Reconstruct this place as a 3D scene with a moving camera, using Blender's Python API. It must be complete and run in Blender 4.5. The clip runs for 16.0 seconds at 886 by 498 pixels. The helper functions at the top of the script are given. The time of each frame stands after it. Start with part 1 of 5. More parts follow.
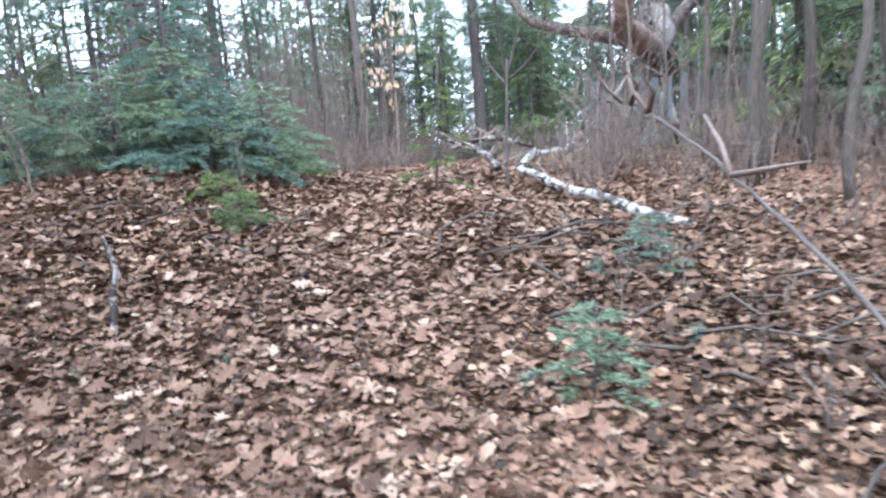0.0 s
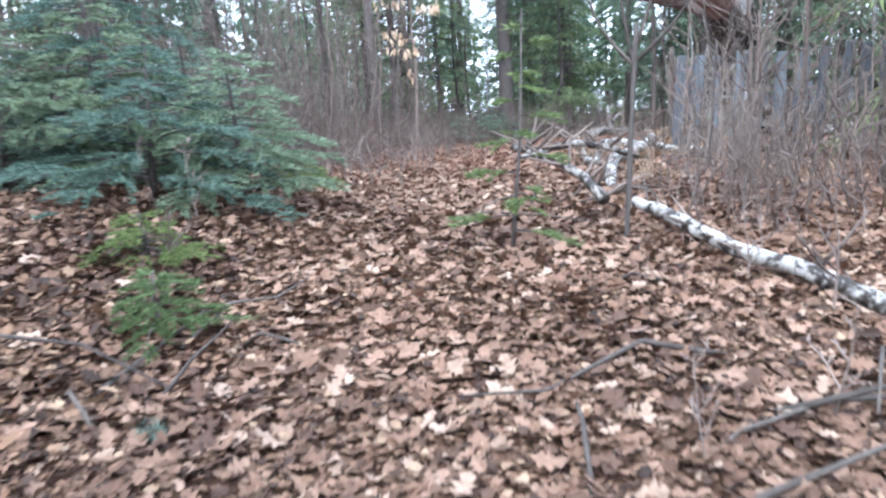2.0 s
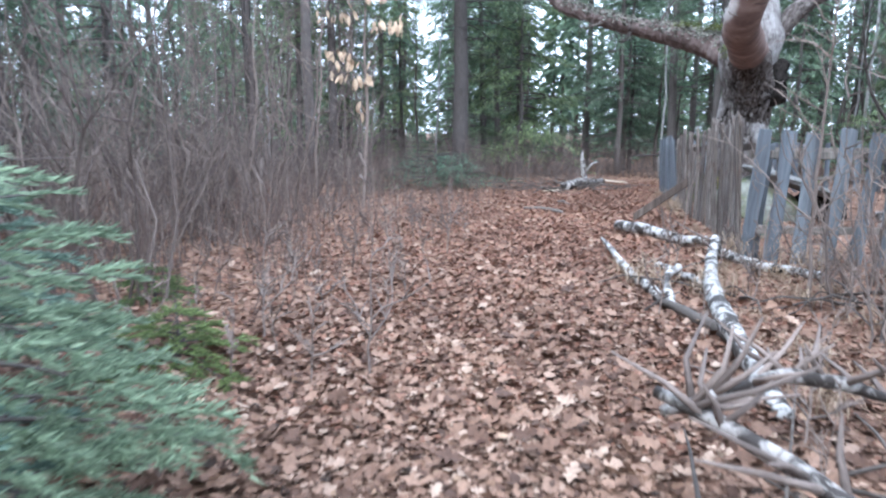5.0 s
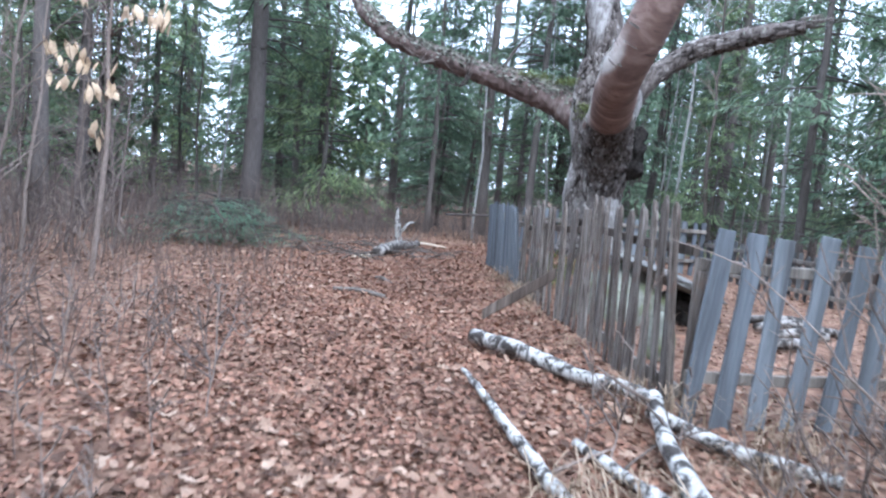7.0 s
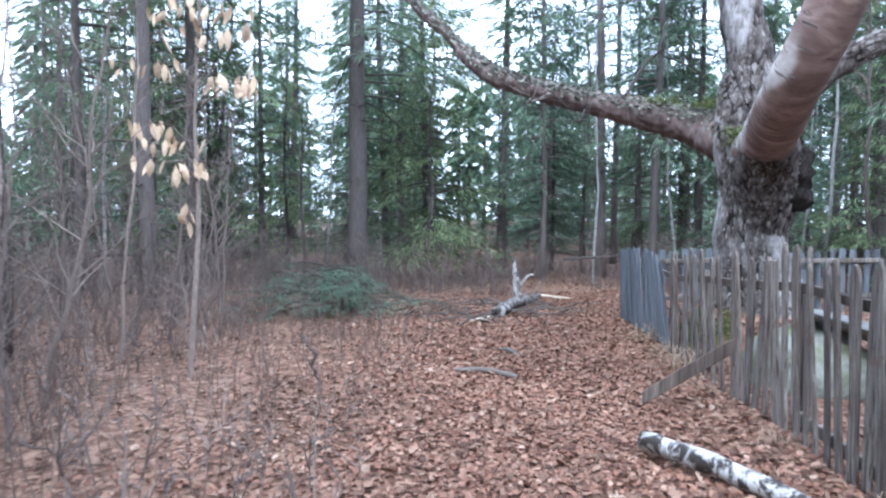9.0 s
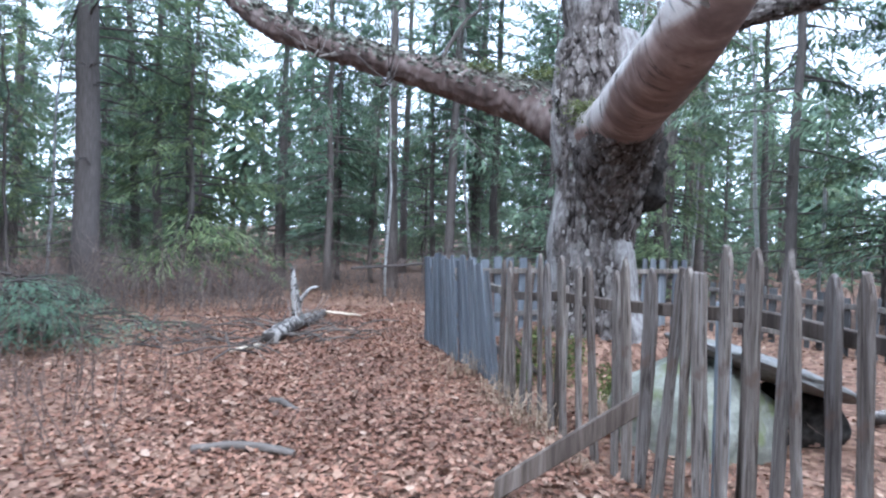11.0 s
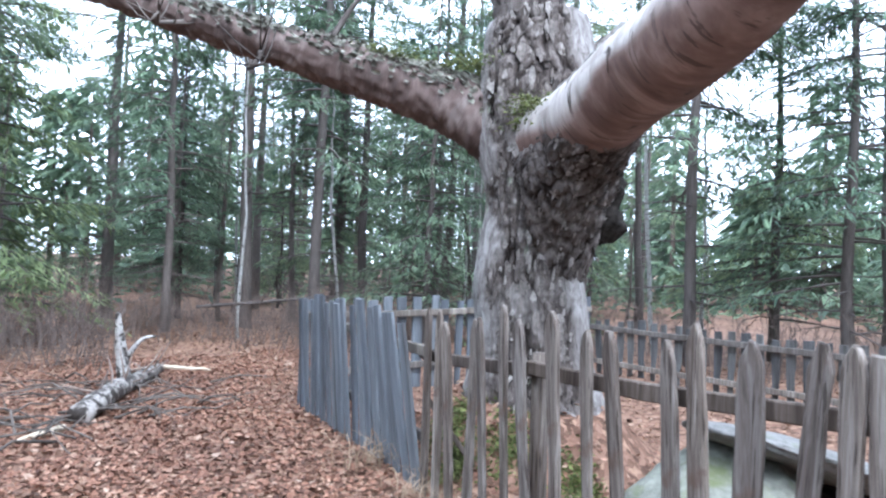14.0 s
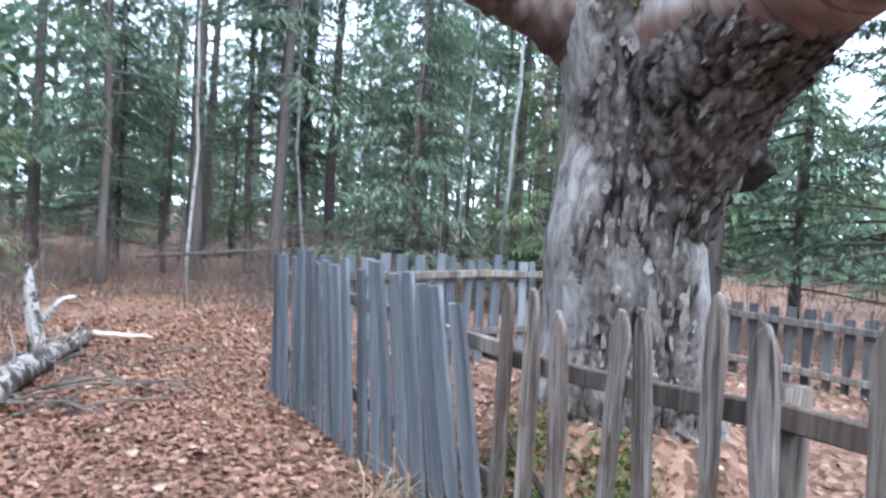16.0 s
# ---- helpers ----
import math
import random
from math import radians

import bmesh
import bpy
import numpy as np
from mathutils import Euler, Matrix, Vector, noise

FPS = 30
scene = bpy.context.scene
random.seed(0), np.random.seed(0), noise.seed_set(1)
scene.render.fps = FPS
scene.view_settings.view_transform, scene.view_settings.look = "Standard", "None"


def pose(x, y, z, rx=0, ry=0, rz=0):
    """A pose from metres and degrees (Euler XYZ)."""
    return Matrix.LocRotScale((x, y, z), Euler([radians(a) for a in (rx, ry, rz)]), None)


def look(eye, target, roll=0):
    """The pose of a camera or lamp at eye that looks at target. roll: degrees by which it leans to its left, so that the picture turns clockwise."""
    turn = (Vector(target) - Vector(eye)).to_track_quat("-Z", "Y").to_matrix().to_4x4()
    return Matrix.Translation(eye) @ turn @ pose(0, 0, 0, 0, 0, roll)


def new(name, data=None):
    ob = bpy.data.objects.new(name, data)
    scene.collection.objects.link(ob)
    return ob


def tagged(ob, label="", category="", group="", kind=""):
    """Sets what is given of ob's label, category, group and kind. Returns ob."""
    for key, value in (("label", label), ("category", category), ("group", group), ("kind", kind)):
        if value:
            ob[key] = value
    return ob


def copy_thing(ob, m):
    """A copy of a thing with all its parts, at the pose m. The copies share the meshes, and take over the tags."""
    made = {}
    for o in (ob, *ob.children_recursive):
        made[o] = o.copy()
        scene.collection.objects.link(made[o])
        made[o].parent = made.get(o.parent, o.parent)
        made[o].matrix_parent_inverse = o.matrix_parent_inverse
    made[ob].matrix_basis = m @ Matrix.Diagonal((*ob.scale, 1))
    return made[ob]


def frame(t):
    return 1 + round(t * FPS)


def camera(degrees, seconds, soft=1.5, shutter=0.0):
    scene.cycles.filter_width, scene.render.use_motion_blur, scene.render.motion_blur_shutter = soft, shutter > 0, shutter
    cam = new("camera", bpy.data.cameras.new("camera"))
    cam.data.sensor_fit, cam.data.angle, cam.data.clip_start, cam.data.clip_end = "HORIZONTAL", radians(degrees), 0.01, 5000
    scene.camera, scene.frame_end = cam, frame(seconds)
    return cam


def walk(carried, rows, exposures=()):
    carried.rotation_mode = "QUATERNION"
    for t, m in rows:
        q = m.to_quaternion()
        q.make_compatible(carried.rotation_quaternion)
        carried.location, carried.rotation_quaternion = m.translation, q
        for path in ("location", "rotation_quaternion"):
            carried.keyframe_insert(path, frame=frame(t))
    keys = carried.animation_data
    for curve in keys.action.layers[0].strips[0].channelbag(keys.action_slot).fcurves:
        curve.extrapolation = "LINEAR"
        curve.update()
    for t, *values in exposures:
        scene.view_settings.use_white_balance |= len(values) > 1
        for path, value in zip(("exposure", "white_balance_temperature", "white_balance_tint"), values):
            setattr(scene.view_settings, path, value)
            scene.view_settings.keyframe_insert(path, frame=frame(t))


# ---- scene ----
EXPOSURES = [(0.0, 1.99, 5400, 10), (3.2, 1.87, 5350, 10), (5.3, 1.74, 5250, 10), (10.2, 1.72, 5120, 10), (13.0, 1.95, 5300, 10), (16.0, 2.12, 5350, 10)]
cam = camera(65.2, 16.0, soft=2.3, shutter=0.4)
walk(cam, [
    (0.0, pose(1.777, -7.037, 0.243, 82.23, 4.48, 7.21)),
    (0.5, pose(1.596, -6.446, 0.387, 81.08, 6.50, 9.72)),
    (1.0, pose(1.356, -5.667, 0.521, 81.03, -1.59, 10.01)),
    (1.5, pose(1.115, -4.862, 0.610, 78.54, 3.41, 10.02)),
    (2.0, pose(0.969, -4.167, 0.654, 79.49, 3.42, 7.71)),
    (2.5, pose(0.685, -3.561, 0.795, 80.17, -2.94, 8.03)),
    (3.0, pose(0.507, -2.962, 0.963, 79.59, -0.07, 7.11)),
    (3.2, pose(0.488, -2.792, 0.977, 80.87, 1.99, 5.27)),
    (5.3, pose(0.020, -0.331, 1.323, 80.31, -1.89, 0.19)),
    (5.5, pose(0.000, -0.000, 1.330, 81.61, -3.30, -2.00)),
    (6.0, pose(0.029, 0.932, 1.430, 82.10, 1.66, -5.48)),
    (6.5, pose(0.056, 1.703, 1.352, 83.62, 2.12, -10.46)),
    (7.0, pose(0.077, 2.360, 1.462, 84.54, -5.58, -14.70)),
    (7.5, pose(0.263, 2.990, 1.531, 89.47, 0.29, -16.91)),
    (8.0, pose(0.214, 3.252, 1.538, 89.66, 1.32, -15.24)),
    (8.5, pose(0.081, 3.320, 1.706, 88.36, 0.17, -5.89)),
    (9.0, pose(0.104, 3.638, 1.666, 87.37, -0.54, -6.19)),
    (9.5, pose(0.371, 4.471, 1.597, 88.27, 2.47, -14.39)),
    (10.0, pose(0.470, 4.963, 1.523, 85.54, 1.16, -22.28)),
    (10.2, pose(0.477, 5.250, 1.517, 87.45, 0.33, -22.09)),
    (12.3, pose(1.039, 6.893, 1.518, 89.05, -5.20, -26.81)),
    (12.5, pose(0.937, 6.953, 1.491, 88.80, -6.87, -25.20)),
    (13.0, pose(0.788, 7.257, 1.435, 87.20, -3.36, -24.63)),
    (13.5, pose(1.141, 7.738, 1.551, 89.45, 0.03, -32.21)),
    (14.0, pose(1.155, 8.095, 1.561, 91.30, -2.14, -36.41)),
    (14.5, pose(1.260, 8.422, 1.503, 88.99, -3.62, -36.76)),
    (15.0, pose(1.415, 8.964, 1.535, 87.06, -2.20, -35.86)),
    (15.5, pose(1.643, 9.531, 1.513, 91.12, -2.72, -37.69)),
    (16.0, pose(1.751, 9.913, 1.507, 87.63, -4.03, -40.43)),
], EXPOSURES)

# ---- light ----
SUN_EL, SUN_AZ = 52.0, 200.0
world = bpy.data.worlds.new("overcast_sky")
scene.world = world
world.use_nodes = True
wn, wl = world.node_tree.nodes, world.node_tree.links
wn.clear()
sky = wn.new("ShaderNodeTexSky")
sky.sky_type = "NISHITA"
sky.sun_disc = False
sky.sun_elevation, sky.sun_rotation = radians(SUN_EL), radians(SUN_AZ)
sky.dust_density, sky.air_density, sky.ozone_density = 6.0, 1.0, 1.0
cloud = wn.new("ShaderNodeMix")
cloud.data_type = "RGBA"
cloud.inputs[0].default_value = 0.8
cloud.inputs[7].default_value = (9.0, 9.6, 10.2, 1)
bg = wn.new("ShaderNodeBackground")
bg.inputs[1].default_value = 0.15
wout = wn.new("ShaderNodeOutputWorld")
wl.new(sky.outputs[0], cloud.inputs[6])
wl.new(cloud.outputs[2], bg.inputs[0])
wl.new(bg.outputs[0], wout.inputs[0])

sun = new("sun", bpy.data.lights.new("sun", "SUN"))
sun.data.energy, sun.data.angle, sun.data.color = 0.8, radians(40), (1.0, 0.97, 0.92)
sun.matrix_world = look((0, 0, 30), (math.sin(radians(SUN_AZ)) * -17, math.cos(radians(SUN_AZ)) * -17, 8))


# ---- materials ----
def material(name, rough=0.8, spec=0.3):
    m = bpy.data.materials.new(name)
    m.use_nodes = True
    nt = m.node_tree
    b = nt.nodes["Principled BSDF"]
    b.inputs["Roughness"].default_value = rough
    b.inputs["Specular IOR Level"].default_value = spec
    return m, nt, b


def node(nt, kind, **values):
    n = nt.nodes.new(kind)
    for k, v in values.items():
        n.inputs[k].default_value = v
    return n


def coords(nt, source, scale):
    t = nt.nodes.new("ShaderNodeTexCoord")
    mp = nt.nodes.new("ShaderNodeMapping")
    mp.inputs["Scale"].default_value = scale
    nt.links.new(t.outputs[source], mp.inputs["Vector"])
    return mp.outputs[0]


def ramp(nt, fac, stops):
    r = nt.nodes.new("ShaderNodeValToRGB")
    while len(r.color_ramp.elements) < len(stops):
        r.color_ramp.elements.new(0.5)
    for e, (p, c) in zip(r.color_ramp.elements, stops):
        e.position, e.color = p, (*c, 1)
    nt.links.new(fac, r.inputs[0])
    return r.outputs[0]


def noisy(nt, vec, scale, detail=6.0, rough=0.6, distortion=0.0):
    n = node(nt, "ShaderNodeTexNoise", Scale=scale, Detail=detail, Roughness=rough, Distortion=distortion)
    nt.links.new(vec, n.inputs["Vector"])
    return n.outputs[0]


def mixed(nt, fac, a, b, how="MIX"):
    m = nt.nodes.new("ShaderNodeMix")
    m.data_type, m.blend_type = "RGBA", how
    for socket, v in ((m.inputs[0], fac), (m.inputs[6], a), (m.inputs[7], b)):
        if isinstance(v, bpy.types.NodeSocket):
            nt.links.new(v, socket)
        elif isinstance(v, (int, float)):
            socket.default_value = v
        else:
            socket.default_value = (*v, 1)
    return m.outputs[2]


def bump(nt, b, height, strength=0.4, distance=0.02):
    n = node(nt, "ShaderNodeBump", Strength=strength, Distance=distance)
    nt.links.new(height, n.inputs["Height"])
    nt.links.new(n.outputs[0], b.inputs["Normal"])


def colour(nt, b, socket):
    nt.links.new(socket, b.inputs["Base Color"])


def bark_material(name, dark, light, along=2.0, around=14.0, relief=0.5):
    m, nt, b = material(name, 0.9, 0.15)
    uv = coords(nt, "UV", (around, along, 1))
    big = noisy(nt, coords(nt, "Object", (1, 1, 1)), 1.7, 4)
    n = noisy(nt, uv, 2.0, 8, 0.65)
    c = ramp(nt, n, [(0.3, dark), (0.62, light), (0.8, [v * 1.25 for v in light])])
    c = mixed(nt, big, c, [v * 0.55 for v in light], "MIX")
    info = nt.nodes.new("ShaderNodeObjectInfo")
    c = mixed(nt, 1.0, c, ramp(nt, info.outputs["Random"], [(0.0, (0.62, 0.6, 0.6)), (0.6, (0.95, 0.93, 0.92)), (1.0, (1.3, 1.26, 1.22))]), "MULTIPLY")
    colour(nt, b, c)
    bump(nt, b, n, relief, 0.03)
    return m


def birch_material(name, white, dark, amount=0.5):
    m, nt, b = material(name, 0.65, 0.3)
    dashes = noisy(nt, coords(nt, "UV", (5, 46, 1)), 1.0, 5, 0.6)
    blotch = noisy(nt, coords(nt, "Object", (1, 1, 1)), 8.5, 7, 0.66, 0.5)
    grime = noisy(nt, coords(nt, "Object", (1, 1, 1)), 9, 6)
    c = ramp(nt, grime, [(0.3, [v * 0.72 for v in white]), (0.6, white)])
    f1 = ramp(nt, dashes, [(0.58, (0, 0, 0)), (0.64, (1, 1, 1))])
    c = mixed(nt, f1, c, [v * 3.0 + 0.02 for v in dark])
    f2 = ramp(nt, blotch, [(0.62 - 0.2 * amount, (0, 0, 0)), (0.70 - 0.2 * amount, (1, 1, 1))])
    c = mixed(nt, f2, c, dark)
    colour(nt, b, c)
    bump(nt, b, blotch, 0.5, 0.02)
    return m


def wood_material(name, stops, grain=26.0, stain=None, worn=0.0):
    m, nt, b = material(name, 0.88, 0.2)
    info = nt.nodes.new("ShaderNodeObjectInfo")
    base = coords(nt, "Object", (grain, grain, 1.3))
    add = nt.nodes.new("ShaderNodeVectorMath")
    nt.links.new(base, add.inputs[0])
    comb = nt.nodes.new("ShaderNodeCombineXYZ")
    mul = node(nt, "ShaderNodeMath")
    mul.operation = "MULTIPLY"
    mul.inputs[1].default_value = 57.0
    nt.links.new(info.outputs["Random"], mul.inputs[0])
    for k in range(3):
        nt.links.new(mul.outputs[0], comb.inputs[k])
    nt.links.new(comb.outputs[0], add.inputs[1])
    n = noisy(nt, add.outputs[0], 1.6, 8, 0.7, 0.8)
    c = ramp(nt, n, stops)
    blot = noisy(nt, add.outputs[0], 0.22, 5, 0.6)
    lum = ramp(nt, blot, [(0.3, (0.42, 0.38, 0.36)), (0.62, (1.15, 1.13, 1.1))])
    c = mixed(nt, 1.0, c, lum, "MULTIPLY")
    tone = ramp(nt, info.outputs["Random"], [(0.0, (0.72, 0.72, 0.74)), (1.0, (1.15, 1.12, 1.08))])
    c = mixed(nt, 1.0, c, tone, "MULTIPLY")
    if worn:
        seam = noisy(nt, add.outputs[0], 3.2, 3, 0.5, 0.3)
        c = mixed(nt, ramp(nt, seam, [(0.36, (worn, worn, worn)), (0.42, (0, 0, 0))]), c, (0.03, 0.022, 0.018))
    if stain:
        s = noisy(nt, coords(nt, "Object", (3, 3, 2)), 2.1, 5)
        c = mixed(nt, ramp(nt, s, [(0.56, (0, 0, 0)), (0.7, (1, 1, 1))]), c, stain)
    colour(nt, b, c)
    bump(nt, b, n, 0.5, 0.01)
    return m


def leaf_material(name, stops, rough=0.75, dull=0.25, shine=0.25):
    m, nt, b = material(name, rough, shine)
    g = nt.nodes.new("ShaderNodeNewGeometry")
    c = ramp(nt, g.outputs["Random Per Island"], stops)
    n = noisy(nt, coords(nt, "Object", (1, 1, 1)), 45, 4)
    c = mixed(nt, 1.0, c, ramp(nt, n, [(0.3, (1 - dull,) * 3), (0.7, (1.12, 1.1, 1.08))]), "MULTIPLY")
    patch = noisy(nt, coords(nt, "Object", (1, 1, 1)), 0.55, 3)
    c = mixed(nt, 1.0, c, ramp(nt, patch, [(0.32, (0.72, 0.7, 0.7)), (0.66, (1.1, 1.08, 1.05))]), "MULTIPLY")
    colour(nt, b, c)
    return m


def needle_material(name, dark, light):
    m, nt, b = material(name, 0.7, 0.25)
    g = nt.nodes.new("ShaderNodeNewGeometry")
    info = nt.nodes.new("ShaderNodeObjectInfo")
    c = ramp(nt, g.outputs["Random Per Island"], [(0.0, dark), (0.75, light), (1.0, [v * 1.5 for v in light])])
    tone = ramp(nt, info.outputs["Random"], [(0.0, (0.65, 0.75, 0.8)), (0.6, (1.0, 1.0, 1.0)), (1.0, (1.15, 1.08, 0.88))])
    c = mixed(nt, 1.0, c, tone, "MULTIPLY")
    colour(nt, b, c)
    tr = node(nt, "ShaderNodeBsdfTranslucent")
    nt.links.new(c, tr.inputs[0])
    ms = node(nt, "ShaderNodeMixShader", Fac=0.4)
    nt.links.new(b.outputs[0], ms.inputs[1])
    nt.links.new(tr.outputs[0], ms.inputs[2])
    nt.links.new(ms.outputs[0], nt.nodes["Material Output"].inputs[0])
    return m


def ground_material():
    m, nt, b = material("leafy_soil", 0.9, 0.15)
    o = coords(nt, "Object", (1, 1, 1))
    v = node(nt, "ShaderNodeTexVoronoi", Scale=17.0, Randomness=1.0)
    warp = nt.nodes.new("ShaderNodeVectorMath")
    wob = node(nt, "ShaderNodeTexNoise", Scale=11.0, Detail=3.0)
    nt.links.new(o, wob.inputs["Vector"])
    scl = nt.nodes.new("ShaderNodeVectorMath")
    scl.operation = "SCALE"
    scl.inputs[3].default_value = 0.07
    nt.links.new(wob.outputs[1], scl.inputs[0])
    nt.links.new(o, warp.inputs[0])
    nt.links.new(scl.outputs[0], warp.inputs[1])
    nt.links.new(warp.outputs[0], v.inputs["Vector"])
    sep = nt.nodes.new("ShaderNodeSeparateColor")
    nt.links.new(v.outputs["Color"], sep.inputs[0])
    c = ramp(nt, sep.outputs[0], [(0.0, (0.1, 0.06, 0.043)), (0.4, (0.19, 0.113, 0.08)), (0.8, (0.27, 0.17, 0.125)), (1.0, (0.36, 0.24, 0.17))])
    big = noisy(nt, o, 0.6, 5)
    c = mixed(nt, 1.0, c, ramp(nt, big, [(0.3, (0.6, 0.58, 0.56)), (0.7, (1.05, 1.0, 0.97))]), "MULTIPLY")
    colour(nt, b, c)
    fine = noisy(nt, o, 40, 6)
    h = mixed(nt, 0.5, v.outputs["Distance"], fine)
    bump(nt, b, h, 0.8, 0.03)
    return m


M_GROUND = ground_material()
M_LITTER = leaf_material("fallen_leaves", [(0.0, (0.075, 0.043, 0.031)), (0.2, (0.15, 0.088, 0.06)), (0.5, (0.22, 0.135, 0.093)), (0.85, (0.29, 0.19, 0.138)), (1.0, (0.4, 0.3, 0.23))])
M_RUSSET = leaf_material("russet_fallen_leaves", [(0.0, (0.06, 0.03, 0.022)), (0.2, (0.14, 0.069, 0.046)), (0.5, (0.225, 0.115, 0.076)), (0.85, (0.29, 0.165, 0.115)), (1.0, (0.38, 0.255, 0.185))])
M_DARK_LITTER = leaf_material("dark_fallen_leaves", [(0.0, (0.03, 0.02, 0.015)), (0.5, (0.1, 0.06, 0.042)), (0.85, (0.2, 0.12, 0.075)), (1.0, (0.4, 0.29, 0.2))])
M_TAN = leaf_material("withered_leaf", [(0.0, (0.36, 0.22, 0.12)), (0.5, (0.62, 0.46, 0.31)), (1.0, (0.8, 0.7, 0.55))])
M_CONIFER_BARK = bark_material("conifer_bark", (0.05, 0.044, 0.042), (0.18, 0.16, 0.15))
M_GREY_BARK = bark_material("grey_bark", (0.035, 0.03, 0.028), (0.16, 0.14, 0.125), 3, 10)
M_TWIG = bark_material("twig_bark", (0.095, 0.078, 0.07), (0.3, 0.245, 0.215), 6, 20, 0.2)
M_RED_TWIG = bark_material("reddish_twig_bark", (0.09, 0.066, 0.056), (0.26, 0.195, 0.165), 6, 20, 0.2)
M_BIRCH = birch_material("birch_bark", (0.46, 0.44, 0.415), (0.035, 0.028, 0.024), 0.74)
M_BIRCH_CLEAN = birch_material("young_birch_bark", (0.31, 0.305, 0.295), (0.06, 0.05, 0.045), 0.3)
M_PLATE = leaf_material("flaking_bark_plate", [(0.0, (0.07, 0.06, 0.055)), (0.4, (0.15, 0.133, 0.125)), (0.8, (0.25, 0.23, 0.217)), (1.0, (0.38, 0.36, 0.345))], 0.9, 0.5, 0.1)
M_BIRCH_OLD = birch_material("old_birch_log_bark", (0.34, 0.31, 0.285), (0.035, 0.028, 0.024), 0.9)


def limb_material(name, low, tone_mid, high):
    m, nt, b = material(name, 0.7, 0.25)
    o = coords(nt, "Object", (1, 1, 1))
    tone = noisy(nt, coords(nt, "UV", (1.2, 3.5, 1)), 1.6, 5, 0.6, 0.5)
    c = ramp(nt, tone, [(0.3, low), (0.5, tone_mid), (0.66, high)])
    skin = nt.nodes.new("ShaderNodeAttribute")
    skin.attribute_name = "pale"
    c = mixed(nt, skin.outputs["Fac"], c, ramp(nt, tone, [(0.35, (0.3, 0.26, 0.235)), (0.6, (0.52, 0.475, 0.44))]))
    rings = noisy(nt, coords(nt, "UV", (1.6, 17, 1)), 1.0, 6, 0.62, 0.3)
    c = mixed(nt, ramp(nt, rings, [(0.595, (0, 0, 0)), (0.63, (0.85, 0.85, 0.85))]), c, (0.085, 0.06, 0.05))
    fine = noisy(nt, coords(nt, "UV", (9, 70, 1)), 1.0, 5, 0.6)
    c = mixed(nt, ramp(nt, fine, [(0.6, (0, 0, 0)), (0.72, (0.55, 0.55, 0.55))]), c, (0.2, 0.13, 0.11))
    knots = noisy(nt, o, 6, 4, 0.5)
    c = mixed(nt, ramp(nt, knots, [(0.68, (0, 0, 0)), (0.73, (0.85, 0.85, 0.85))]), c, (0.06, 0.045, 0.04))
    colour(nt, b, c)
    bump(nt, b, rings, 0.5, 0.02)
    return m


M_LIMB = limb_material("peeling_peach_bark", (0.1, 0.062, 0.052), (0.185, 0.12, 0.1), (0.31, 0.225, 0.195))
M_DARK_LIMB = limb_material("dark_red_limb_bark", (0.055, 0.038, 0.033), (0.115, 0.08, 0.07), (0.21, 0.17, 0.155))
M_LICHEN = leaf_material("grey_green_lichen", [(0.0, (0.08, 0.075, 0.065)), (0.5, (0.17, 0.17, 0.145)), (1.0, (0.33, 0.34, 0.29))], 0.95, 0.4, 0.1)
M_PICKET = wood_material("weathered_picket", [(0.25, (0.035, 0.027, 0.022)), (0.48, (0.155, 0.135, 0.122)), (0.75, (0.33, 0.315, 0.3))], 26.0, (0.1, 0.062, 0.045), 0.8)
M_BOARD = wood_material("grey_painted_board", [(0.2, (0.085, 0.097, 0.112)), (0.5, (0.147, 0.168, 0.194)), (0.8, (0.21, 0.236, 0.27))], 16)
M_RAIL = wood_material("weathered_rail", [(0.25, (0.06, 0.055, 0.05)), (0.55, (0.2, 0.185, 0.17)), (0.8, (0.36, 0.34, 0.32))], 22)
M_PLANK = wood_material("dark_weathered_plank", [(0.25, (0.035, 0.027, 0.022)), (0.5, (0.1, 0.083, 0.072)), (0.8, (0.2, 0.175, 0.16))], 20)
# darker, greyer boards: the back fence's shade is put into their colour
M_SHADED_BOARD = wood_material("shaded_grey_board", [(0.2, (0.05, 0.052, 0.055)), (0.5, (0.11, 0.115, 0.12)), (0.8, (0.19, 0.2, 0.205))], 18)
M_NEEDLE = needle_material("fir_needles", (0.085, 0.118, 0.088), (0.18, 0.24, 0.15))
M_LIGHT = needle_material("light_fir_needles", (0.1, 0.135, 0.075), (0.21, 0.265, 0.135))
M_YOUNG = needle_material("young_fir_needles", (0.1, 0.146, 0.112), (0.255, 0.335, 0.26))
M_BRIGHT = needle_material("bright_fir_needles", (0.1, 0.135, 0.06), (0.2, 0.255, 0.11))


